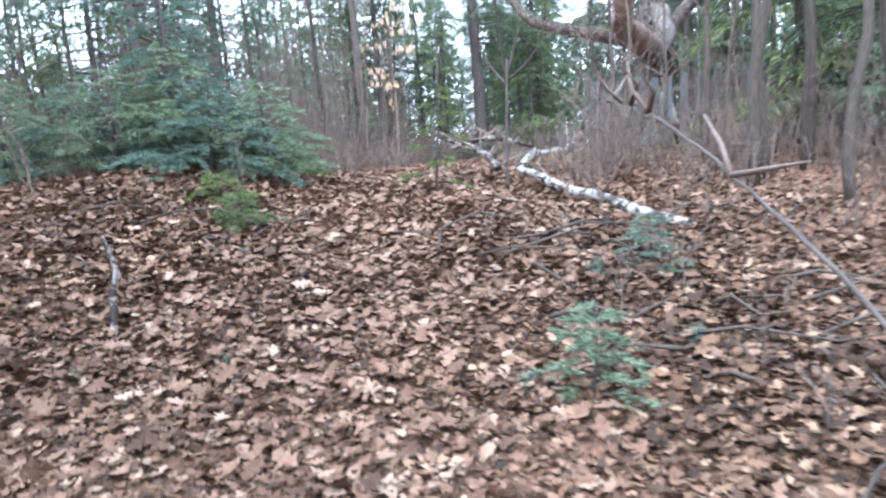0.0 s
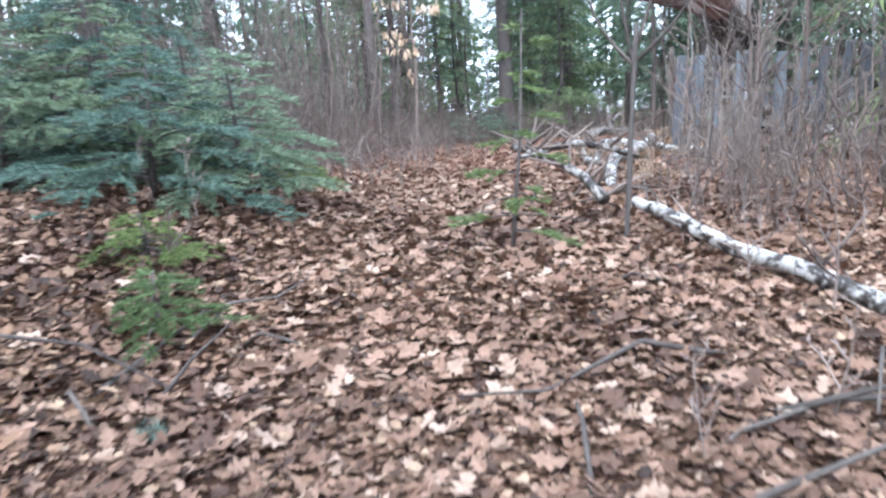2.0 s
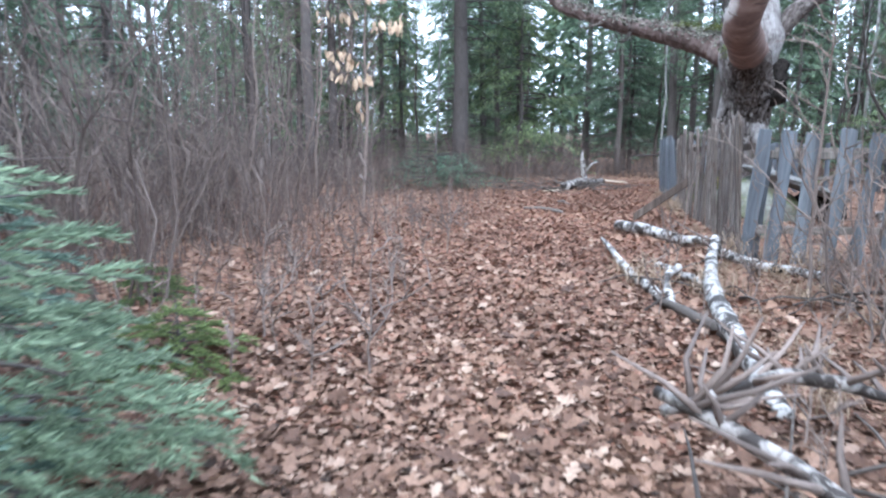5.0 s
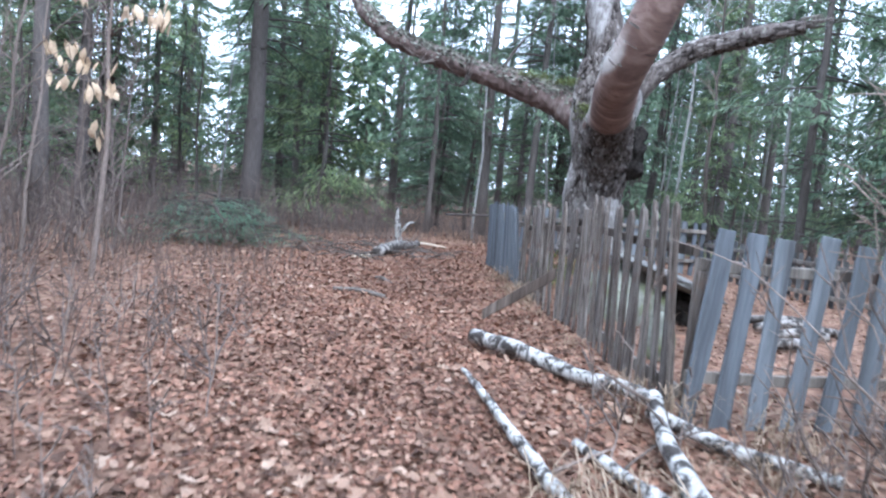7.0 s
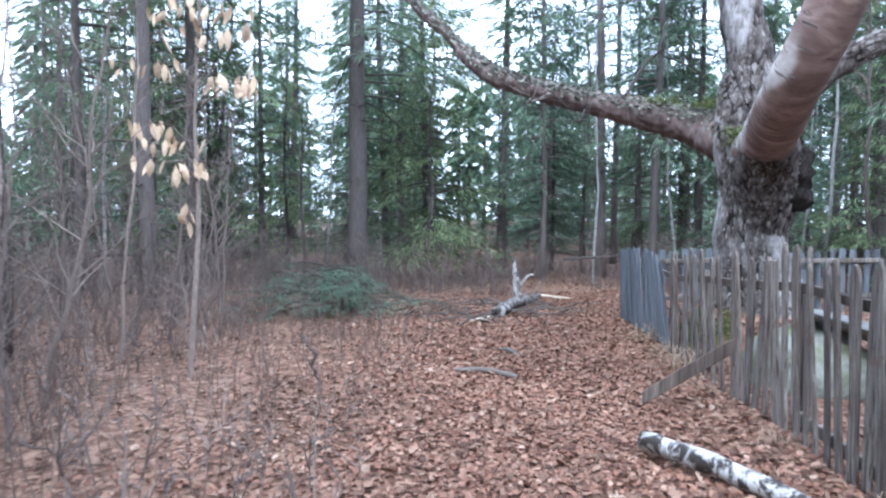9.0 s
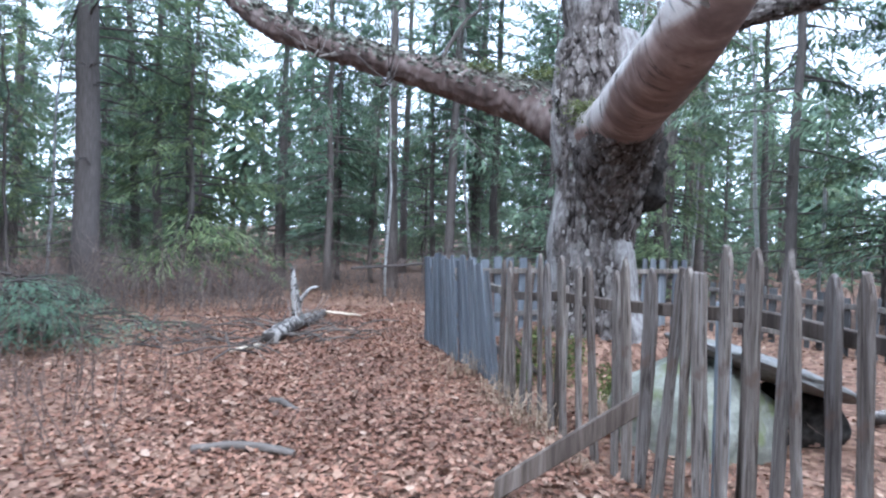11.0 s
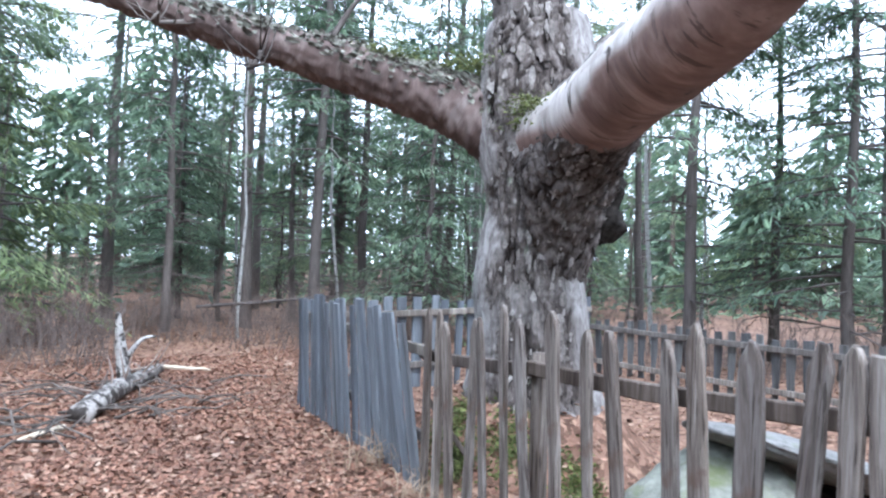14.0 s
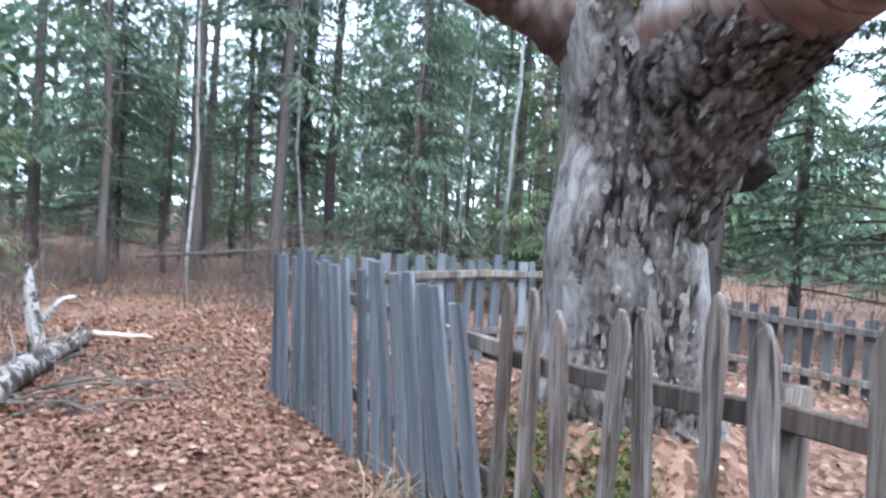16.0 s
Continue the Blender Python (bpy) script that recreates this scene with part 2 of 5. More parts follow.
def old_bark_material():
    m, nt, b = material("old_birch_bark", 0.92, 0.12)
    o = coords(nt, "Object", (1, 1, 0.42))
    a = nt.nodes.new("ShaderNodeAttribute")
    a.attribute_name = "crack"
    n = noisy(nt, o, 13, 8, 0.68, 0.8)
    c = ramp(nt, n, [(0.28, (0.022, 0.018, 0.016)), (0.44, (0.085, 0.07, 0.063)), (0.6, (0.165, 0.142, 0.13)), (0.8, (0.3, 0.275, 0.26))])
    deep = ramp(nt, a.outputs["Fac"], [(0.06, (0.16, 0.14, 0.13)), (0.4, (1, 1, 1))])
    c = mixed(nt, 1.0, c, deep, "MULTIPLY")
    pale = noisy(nt, coords(nt, "Object", (1, 1, 0.5)), 2.6, 5, 0.6, 0.4)
    c = mixed(nt, ramp(nt, pale, [(0.6, (0, 0, 0)), (0.7, (0.5, 0.5, 0.5))]), c, (0.36, 0.33, 0.31))
    skin = nt.nodes.new("ShaderNodeAttribute")
    skin.attribute_name = "pale"
    c = mixed(nt, skin.outputs["Fac"], c, ramp(nt, n, [(0.3, (0.075, 0.063, 0.058)), (0.45, (0.21, 0.19, 0.18)), (0.62, (0.36, 0.34, 0.325))]))
    lich = noisy(nt, o, 5, 5)
    c = mixed(nt, ramp(nt, lich, [(0.66, (0, 0, 0)), (0.74, (0.6, 0.6, 0.6))]), c, (0.3, 0.32, 0.25))
    colour(nt, b, c)
    bump(nt, b, n, 0.9, 0.03)
    return m


def stone_material(name, base, moss, cover):
    m, nt, b = material(name, 0.9, 0.2)
    o = coords(nt, "Object", (1, 1, 1))
    n = noisy(nt, o, 14, 8, 0.65)
    c = ramp(nt, n, [(0.3, [v * 0.5 for v in base]), (0.65, base)])
    k = noisy(nt, o, 3.2, 6, 0.6)
    c = mixed(nt, ramp(nt, k, [(0.62 - cover * 0.25, (0, 0, 0)), (0.74 - cover * 0.25, (1, 1, 1))]), c, moss)
    colour(nt, b, c)
    bump(nt, b, n, 0.7, 0.03)
    return m


M_OLD = old_bark_material()
M_BOULDER = stone_material("lichen_boulder", (0.25, 0.255, 0.215), (0.14, 0.155, 0.08), 0.5)
M_SLAB = stone_material("grey_slab", (0.2, 0.195, 0.185), (0.16, 0.17, 0.12), 0.1)
M_MOSS = leaf_material("green_moss", [(0.0, (0.045, 0.06, 0.02)), (1.0, (0.16, 0.185, 0.06))])
M_STRAW = leaf_material("dry_grass", [(0.0, (0.2, 0.14, 0.09)), (1.0, (0.42, 0.33, 0.24))])
M_CUT, ntc, bc = material("torn_pale_wood", 0.8, 0.2)
colour(ntc, bc, ramp(ntc, noisy(ntc, coords(ntc, "Object", (20, 20, 3)), 3, 5), [(0.3, (0.35, 0.27, 0.19)), (0.7, (0.68, 0.6, 0.48))]))
# burl bark, also the near-black of the shaded gap under the slab
M_HOLLOW, nth, bh = material("burl_bark_and_gap_shade", 0.95, 0.1)
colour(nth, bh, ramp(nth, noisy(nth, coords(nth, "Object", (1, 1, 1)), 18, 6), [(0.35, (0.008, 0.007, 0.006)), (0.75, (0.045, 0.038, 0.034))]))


# ---- mesh tools ----
class Shape:
    """Collects vertices, faces and uvs for one mesh."""

    def __init__(self):
        self.v, self.f, self.uv = [], [], []

    def tube(self, pts, radii, sides=6, wobble=0.0, cap=True, rng=random):
        pts = [Vector(p) for p in pts]
        start = len(self.v)
        n = len(pts)
        up = Vector((0.31, 0.17, 0.93))
        along = 0.0
        d0 = (pts[1] - pts[0]).normalized()
        a = d0.cross(up if abs(d0.dot(up)) < 0.9 else Vector((1, 0, 0))).normalized()
        rows = []
        for i, p in enumerate(pts):
            d = (pts[min(i + 1, n - 1)] - pts[max(i - 1, 0)]).normalized()
            a = (a - d * a.dot(d)).normalized()
            b = d.cross(a)
            if i:
                along += (p - pts[i - 1]).length
            for k in range(sides):
                t = 2 * math.pi * k / sides
                r = radii[i] * (1 + wobble * (rng.random() - 0.5))
                self.v.append(p + a * (r * math.cos(t)) + b * (r * math.sin(t)))
            rows.append(along)
        for i in range(n - 1):
            for k in range(sides):
                k2 = (k + 1) % sides
                self.f.append((start + i * sides + k, start + i * sides + k2, start + (i + 1) * sides + k2, start + (i + 1) * sides + k))
                w = 6.2832 * radii[0] / sides
                self.uv.append(((k * w, rows[i]), ((k + 1) * w, rows[i]), ((k + 1) * w, rows[i + 1]), (k * w, rows[i + 1])))
        if cap:
            for i, order in ((0, -1), (n - 1, 1)):
                ring = [start + i * sides + k for k in range(sides)][::order]
                self.f.append(tuple(ring))
                self.uv.append(tuple((0.0, 0.0) for _ in ring))

    def face(self, *pts):
        s = len(self.v)
        self.v.extend(Vector(p) for p in pts)
        self.f.append(tuple(range(s, s + len(pts))))
        self.uv.append(tuple((0.0, 0.0) for _ in pts))

    def mesh(self, name, smooth=True):
        me = bpy.data.meshes.new(name)
        me.from_pydata([tuple(p) for p in self.v], [], self.f)
        layer = me.uv_layers.new(name="UVMap")
        flat = np.array([c for face in self.uv for corner in face for c in corner], dtype=np.float32)
        layer.data.foreach_set("uv", flat)
        if smooth:
            me.polygons.foreach_set("use_smooth", np.ones(len(self.f), dtype=bool))
        me.update()
        return me


def thing(name, label, category, group="", at=(0, 0, 0)):
    e = new(name)
    e.empty_display_size = 0.1
    e.location = at
    return tagged(e, label, category, group)


def part(name, me, mat, parent, label="", m=None):
    ob = new(name, me)
    if mat is not None and not me.materials:
        me.materials.append(mat)
    ob.parent = parent
    if m is not None:
        ob.matrix_basis = m
    return tagged(ob, label)


def solo(name, me, mat, label, category, group="", kind=""):
    ob = new(name, me)
    if not me.materials:
        me.materials.append(mat)
    return tagged(ob, label, category, group, kind)


def at(x, y, z, turn=0.0, size=1.0, tx=0.0, ty=0.0):
    return pose(x, y, z, tx, ty, turn) @ Matrix.Diagonal((size, size, size, 1))


# ---- ground ----
HY = np.array([-400, -30, -9, -7, -5, -3, -1.5, 0, 1.5, 4, 12, 16, 22, 40, 400.0])
HZ = np.array([-4.0, -3.4, -1.5, -1.2, -0.9, -0.56, -0.34, -0.16, -0.04, 0, 0, -0.05, -0.15, -0.2, -0.2])


def height(x, y):
    x, y = np.asarray(x, dtype=float), np.asarray(y, dtype=float)
    z = (np.interp(y - 0.5, HY, HZ) + np.interp(y, HY, HZ) + np.interp(y + 0.5, HY, HZ)) / 3
    w = np.clip((4 - y) / 3, 0, 1)
    z = z - w * (np.clip(0.2 * (x - 1.3), 0, 0.17) + np.clip(0.07 * (x - 2.5), 0, 0.8)) + w * np.clip(0.22 * (-x - 0.6), 0, 0.42)
    rise = np.clip((1.25 - np.hypot(x - 5.15, y - 12.3)) / 0.75, 0, 1)
    z = z + 0.55 * rise * rise * (3 - 2 * rise)
    far = np.clip((np.abs(x - 2) - 14) / 40, 0, 1) * 1.0
    z = z + far * (np.sin(x * 0.09 + 1) * 0.1)
    z = z + 0.018 * np.sin(x * 2.1 + y * 1.3) + 0.014 * np.sin(x * 4.7 - y * 3.9 + 1) + 0.01 * np.sin(x * 9.1 + 2.2) * np.sin(y * 8.3)
    trail = np.exp(-((x - np.interp(y, [-9, -3, 0, 5, 10, 18], [1.5, 0.4, 0.1, 0.5, 1.7, 5.0])) / 0.9) ** 2)
    return z - 0.03 * trail


def hz(x, y):
    return float(height(x, y))


def make_ground():
    def axis(lo, hi, step, out):
        core = np.arange(lo, hi + step / 2, step)
        grow = [step]
        while sum(grow) < out:
            grow.append(grow[-1] * 1.35)
        ext = np.cumsum(grow)
        return np.concatenate([lo - ext[::-1], core, hi + ext])
    xs, ys = axis(-7, 11, 0.13, 420), axis(-10, 22, 0.13, 420)
    X, Y = np.meshgrid(xs, ys)
    Z = height(X, Y)
    v = np.stack([X.ravel(), Y.ravel(), Z.ravel()], 1)
    nx, ny = len(xs), len(ys)
    i = (np.arange(ny - 1)[:, None] * nx + np.arange(nx - 1)[None, :]).ravel()
    f = np.stack([i, i + 1, i + nx + 1, i + nx], 1)
    me = bpy.data.meshes.new("ground")
    me.from_pydata(v.tolist(), [], f.tolist())
    me.polygons.foreach_set("use_smooth", np.ones(len(f), dtype=bool))
    solo("ground", me, M_GROUND, "forest floor of brown soil and matted leaves", "ground", kind="structure")


make_ground()


BLADE = [(-0.5, 0, 1, 0), (-0.22, 0.8, 0.2, 1), (0.18, 1, 0.2, 1), (0.5, 0, 1, 0), (0.18, -1, 0.2, 1), (-0.22, -0.8, 0.2, 1)]
LOBED = [(-0.55, 0, 1, 0), (-0.3, 0.5, 0.6, 0.6), (-0.2, 1.0, 0.5, 1), (-0.08, 0.45, 0.1, 0.4), (0.12, 1.15, 0.3, 1), (0.2, 0.45, 0.2, 0.4), (0.38, 0.7, 0.8, 0.8), (0.55, 0, 1, 0),
         (0.38, -0.7, 0.8, 0.8), (0.2, -0.45, 0.2, 0.4), (0.12, -1.15, 0.3, 1), (-0.08, -0.45, 0.1, 0.4), (-0.2, -1.0, 0.5, 1), (-0.3, -0.5, 0.6, 0.6)]


def litter(name, count, sample, rng, size, lift, label, mat=None, outline=BLADE):
    """Curled leaves strewn over the ground, each a folded blade of its own."""
    x, y = sample(count, rng)
    n = len(x)
    z = height(x, y) + rng.uniform(0.004, lift, n)
    L = rng.uniform(size[0], size[1], n)
    W = L * rng.uniform(0.28, 0.42, n)
    yaw = rng.uniform(0, 2 * np.pi, n)
    tilt, roll = rng.normal(0, 0.28, n), rng.normal(0, 0.35, n)
    curl = rng.uniform(-0.1, 0.5, n) * L
    fold = rng.uniform(-0.15, 0.45, n) * W
    prof = outline + [(0.0, 0, 0.1, 0)]
    m = len(outline)
    V = np.empty((n, m + 1, 3))
    for k, (a, s, c, e) in enumerate(prof):
        px, py = a * L, s * W * rng.uniform(0.75, 1.2, n)
        pz = c * curl * abs(a) + e * fold
        qz = pz * np.cos(tilt) + px * np.sin(tilt)
        qx = px * np.cos(tilt) - pz * np.sin(tilt)
        rz = qz * np.cos(roll) + py * np.sin(roll)
        ry = py * np.cos(roll) - qz * np.sin(roll)
        V[:, k, 0] = x + qx * np.cos(yaw) - ry * np.sin(yaw)
        V[:, k, 1] = y + qx * np.sin(yaw) + ry * np.cos(yaw)
        V[:, k, 2] = rz
    V[:, :, 2] += (z - np.minimum(V[:, :, 2].min(1), 0) * 0.7)[:, None]
    tris = np.array([(m, (k + 1) % m, k) for k in range(m)])
    F = (np.arange(n)[:, None, None] * (m + 1) + tris[None]).reshape(-1, 3)
    me = bpy.data.meshes.new(name)
    me.from_pydata(V.reshape(-1, 3).tolist(), [], F.tolist())
    solo(name, me, mat or M_LITTER, label, "leaf litter", kind="stuff")


def trail_x(y):
    return np.interp(y, [-9, -3, 0, 5, 10, 14, 20], [1.5, 0.4, 0.1, 0.5, 1.7, 2.6, 4.6])


def slope_trail(n, rng):
    y = rng.triangular(-8.5, 1, 6, n)
    return trail_x(y) + rng.normal(0, 1.35, n), y


def flat_trail(n, rng):
    y = 2.0 + 18.0 * rng.random(n) ** 0.85
    return trail_x(y) + rng.normal(0, 1.5, n), y


def wide_floor(n, rng):
    return rng.uniform(-8, 12, n), rng.uniform(-9, 24, n)


RNG = np.random.default_rng(5)
litter("leaf_litter", 46000, slope_trail, RNG, (0.025, 0.062), 0.024, "curled brown and tan fallen leaves covering the slope")
litter("leaf_litter", 84000, flat_trail, RNG, (0.024, 0.06), 0.022, "russet brown fallen leaves covering the trail", M_RUSSET)
litter("leaf_litter", 15000, lambda n, r: (r.normal(0.9, 2.3, n), r.normal(-2.0, 3.4, n)), RNG, (0.06, 0.12), 0.05, "large pale curled lobed leaves on the slope", None, LOBED)
litter("leaf_litter", 26000, lambda n, r: (r.normal(0.9, 2.1, n), r.normal(-3.2, 2.6, n)), RNG, (0.025, 0.06), 0.05, "small dark crumpled leaves between the large ones", M_DARK_LITTER)
# extra darker leaves strewn over the lower slope and the bank
litter("leaf_litter", 9000, lambda n, r: (2.0 + r.gamma(2.0, 0.75, n), r.normal(-3.9, 1.9, n)), RNG, (0.04, 0.09), 0.07, "dark leaves lying on the lower slope", M_DARK_LITTER, LOBED)
litter("leaf_litter", 4500, lambda n, r: (-0.6 - r.gamma(2.0, 0.6, n), r.normal(-1.7, 1.5, n)), RNG, (0.04, 0.09), 0.07, "dark leaves lying on the bank", M_DARK_LITTER, LOBED)
litter("leaf_litter", 58000, wide_floor, RNG, (0.032, 0.08), 0.04, "loose brown fallen leaves over the forest floor")


# ---- the old birch ----
def bez(pts, n):
    """A smooth line through points."""
    P = [Vector(p) for p in pts]
    out = []
    for i in range(len(P) - 1):
        a, b, c, d = P[max(i - 1, 0)], P[i], P[i + 1], P[min(i + 2, len(P) - 1)]
        for k in range(n):
            t = k / n
            out.append(0.5 * ((2 * b) + (c - a) * t + (2 * a - 5 * b + 4 * c - d) * t * t + (3 * b - a - 3 * c + d) * t ** 3))
    out.append(P[-1])
    return out


def lerp_list(vals, n):
    return [float(v) for v in np.interp(np.linspace(0, len(vals) - 1, n), range(len(vals)), vals)]


def rough_limb(name, pts, radii, sides, rings, relief, scale, parent, mat, label="", pale=None, plates=True):
    """A limb with bark plates and cracks cut into the mesh; pale: the ways in which the skin is paler."""
    line = bez(pts, rings)
    rr = lerp_list(radii, len(line))
    s = Shape()
    s.tube(line, rr, sides)
    crack, skin = [], []
    for i in range(len(line)):
        for k in range(sides):
            j = i * sides + k
            p = s.v[j]
            d = (p - line[i]).normalized()
            warp = Vector((noise.noise(p * 3.1), noise.noise(p * 3.1 + Vector((9, 0, 0))), noise.noise(p * 2.0 + Vector((0, 9, 0))))) * 0.5
            lump = noise.noise(p * 1.7) * 0.9
            bare = 0.0
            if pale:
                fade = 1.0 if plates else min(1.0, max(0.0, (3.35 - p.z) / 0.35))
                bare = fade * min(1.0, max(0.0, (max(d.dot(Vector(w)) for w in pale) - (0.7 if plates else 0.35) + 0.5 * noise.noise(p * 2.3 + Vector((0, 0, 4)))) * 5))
            if plates:
                q = Vector((p.x * scale, p.y * scale, p.z * scale * 0.17)) + Vector((warp.x, warp.y, warp.z * 0.5)) * 1.3
                f = noise.voronoi(q)[0]
                g2 = noise.voronoi(Vector((p.x * 0.7, p.y * 0.7, p.z * 1.2)) * scale * 1.7 + warp * 2)[0]
                gate = 0.15 + 0.9 * noise.noise(p * 2.2 + Vector((3, 3, 3)))
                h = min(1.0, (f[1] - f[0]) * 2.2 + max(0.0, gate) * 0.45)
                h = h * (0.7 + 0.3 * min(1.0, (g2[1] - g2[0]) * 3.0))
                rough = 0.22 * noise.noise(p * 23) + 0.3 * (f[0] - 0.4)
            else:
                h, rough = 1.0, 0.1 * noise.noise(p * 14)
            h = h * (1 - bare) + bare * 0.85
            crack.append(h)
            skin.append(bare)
            s.v[j] = p + d * (relief * (h ** 0.6 - 0.7 + rough * (1 - bare)) + relief * 0.9 * lump)
    me = s.mesh(name)
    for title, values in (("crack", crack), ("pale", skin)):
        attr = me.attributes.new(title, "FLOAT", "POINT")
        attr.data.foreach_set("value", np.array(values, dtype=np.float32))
    part(name, me, mat, parent, label)
    return s, line, sides, skin


def bark_plates(made, count, size, parent, seed, low=0.0, high=1.0, lift=0.013, top=False, mat=None):
    """Loose plates of old bark lying on a limb, their edges curled outward."""
    s, line, sides, skin = made
    rng = random.Random(seed)
    out = Shape()
    n = len(line)
    done = 0
    while done < count:
        i = rng.randrange(max(1, int(n * low)), max(2, int((n - 2) * high)))
        k = rng.randrange(sides)
        j = i * sides + k
        if skin[j] > 0.35 or (top and (s.v[j] - line[i]).normalized().z < rng.uniform(-0.1, 0.6)):
            continue
        done += 1
        p = s.v[j]
        d = (p - line[i]).normalized()
        t = (line[i + 1] - line[i]).normalized()
        d = (d - t * d.dot(t)).normalized()
        a = t.cross(d)
        w, h = rng.uniform(*size), rng.uniform(*size) * rng.uniform(1.3, 3.2)
        ring = []
        side = rng.uniform(0, 6.283)
        for q in range(7):
            u = q * 6.283 / 7 + rng.uniform(-0.3, 0.3)
            r = rng.uniform(0.35, 0.6)
            up = lift * (0.15 + max(0.0, math.cos(u - side)) * rng.uniform(0.4, 1.6))
            ring.append(p + a * (w * r * math.cos(u)) + t * (h * r * math.sin(u)) + d * up)
        b = len(out.v)
        out.v.append(p + d * 0.008)
        out.v.extend(ring)
        for q in range(7):
            out.f.append((b, b + 1 + q, b + 1 + (q + 1) % 7))
            out.uv.append(((0, 0), (1, 0), (1, 1)))
    tagged(part("bark_plate", out.mesh("bark_plate", False), mat or M_PLATE, parent, "flaking grey plates of old bark"), kind="stuff")


def bark_flaps(pts, radii, count, parent, rng, way):
    """Torn rings of papery bark that curl away from a limb."""
    line = bez(pts, 14)
    rr = lerp_list(radii, len(line))
    for n in range(count):
        i = rng.randrange(8, len(line) - 22)
        d = (line[i + 1] - line[i]).normalized()
        a = d.cross(Vector((0, 0, 1))).normalized()
        b = a.cross(d).normalized()
        mid = math.atan2(Vector(way).dot(b), Vector(way).dot(a)) + rng.uniform(-1.2, 1.2)
        arc, wide, lift = rng.uniform(0.25, 0.8), rng.uniform(0.02, 0.06), rng.uniform(0.012, 0.05)
        s = Shape()
        strips = []
        for k in range(8):
            t = mid + arc * (k / 7 - 0.5)
            out = a * math.cos(t) + b * math.sin(t)
            edge = rng.uniform(0.5, 1.1) * math.sin(math.pi * (k + 0.6) / 8.2)
            base = line[i] + out * (rr[i] + 0.004)
            strips.append((base, base + d * wide * 0.6 * edge + out * lift * 0.4 * edge, base + d * wide * edge + out * lift * edge))
        for k in range(7):
            for q in range(2):
                s.face(strips[k][q], strips[k + 1][q], strips[k + 1][q + 1], strips[k][q + 1])
        part("bark_curl", s.mesh("bark_curl", False), M_BIRCH_CLEAN, parent, "papery curl of peeling bark")


BX, BY = 5.1, 12.2
LEFT = [(BX - 0.1, BY + 0.1, 2.55), (BX - 0.45, BY + 0.45, 2.88), (4.1, 13.15, 3.12), (3.25, 13.8, 3.42), (2.6, 14.45, 3.72), (1.95, 15.1, 4.15), (1.35, 15.9, 5.0), (0.6, 16.8, 5.9)]
GREAT = [(BX, BY + 0.15, 2.55), (4.88, 11.65, 2.56), (4.47, 10.75, 2.7), (4.02, 9.8, 2.86), (4.0, 9.25, 3.4), (4.2, 8.8, 4.4), (4.4, 8.4, 6.2)]


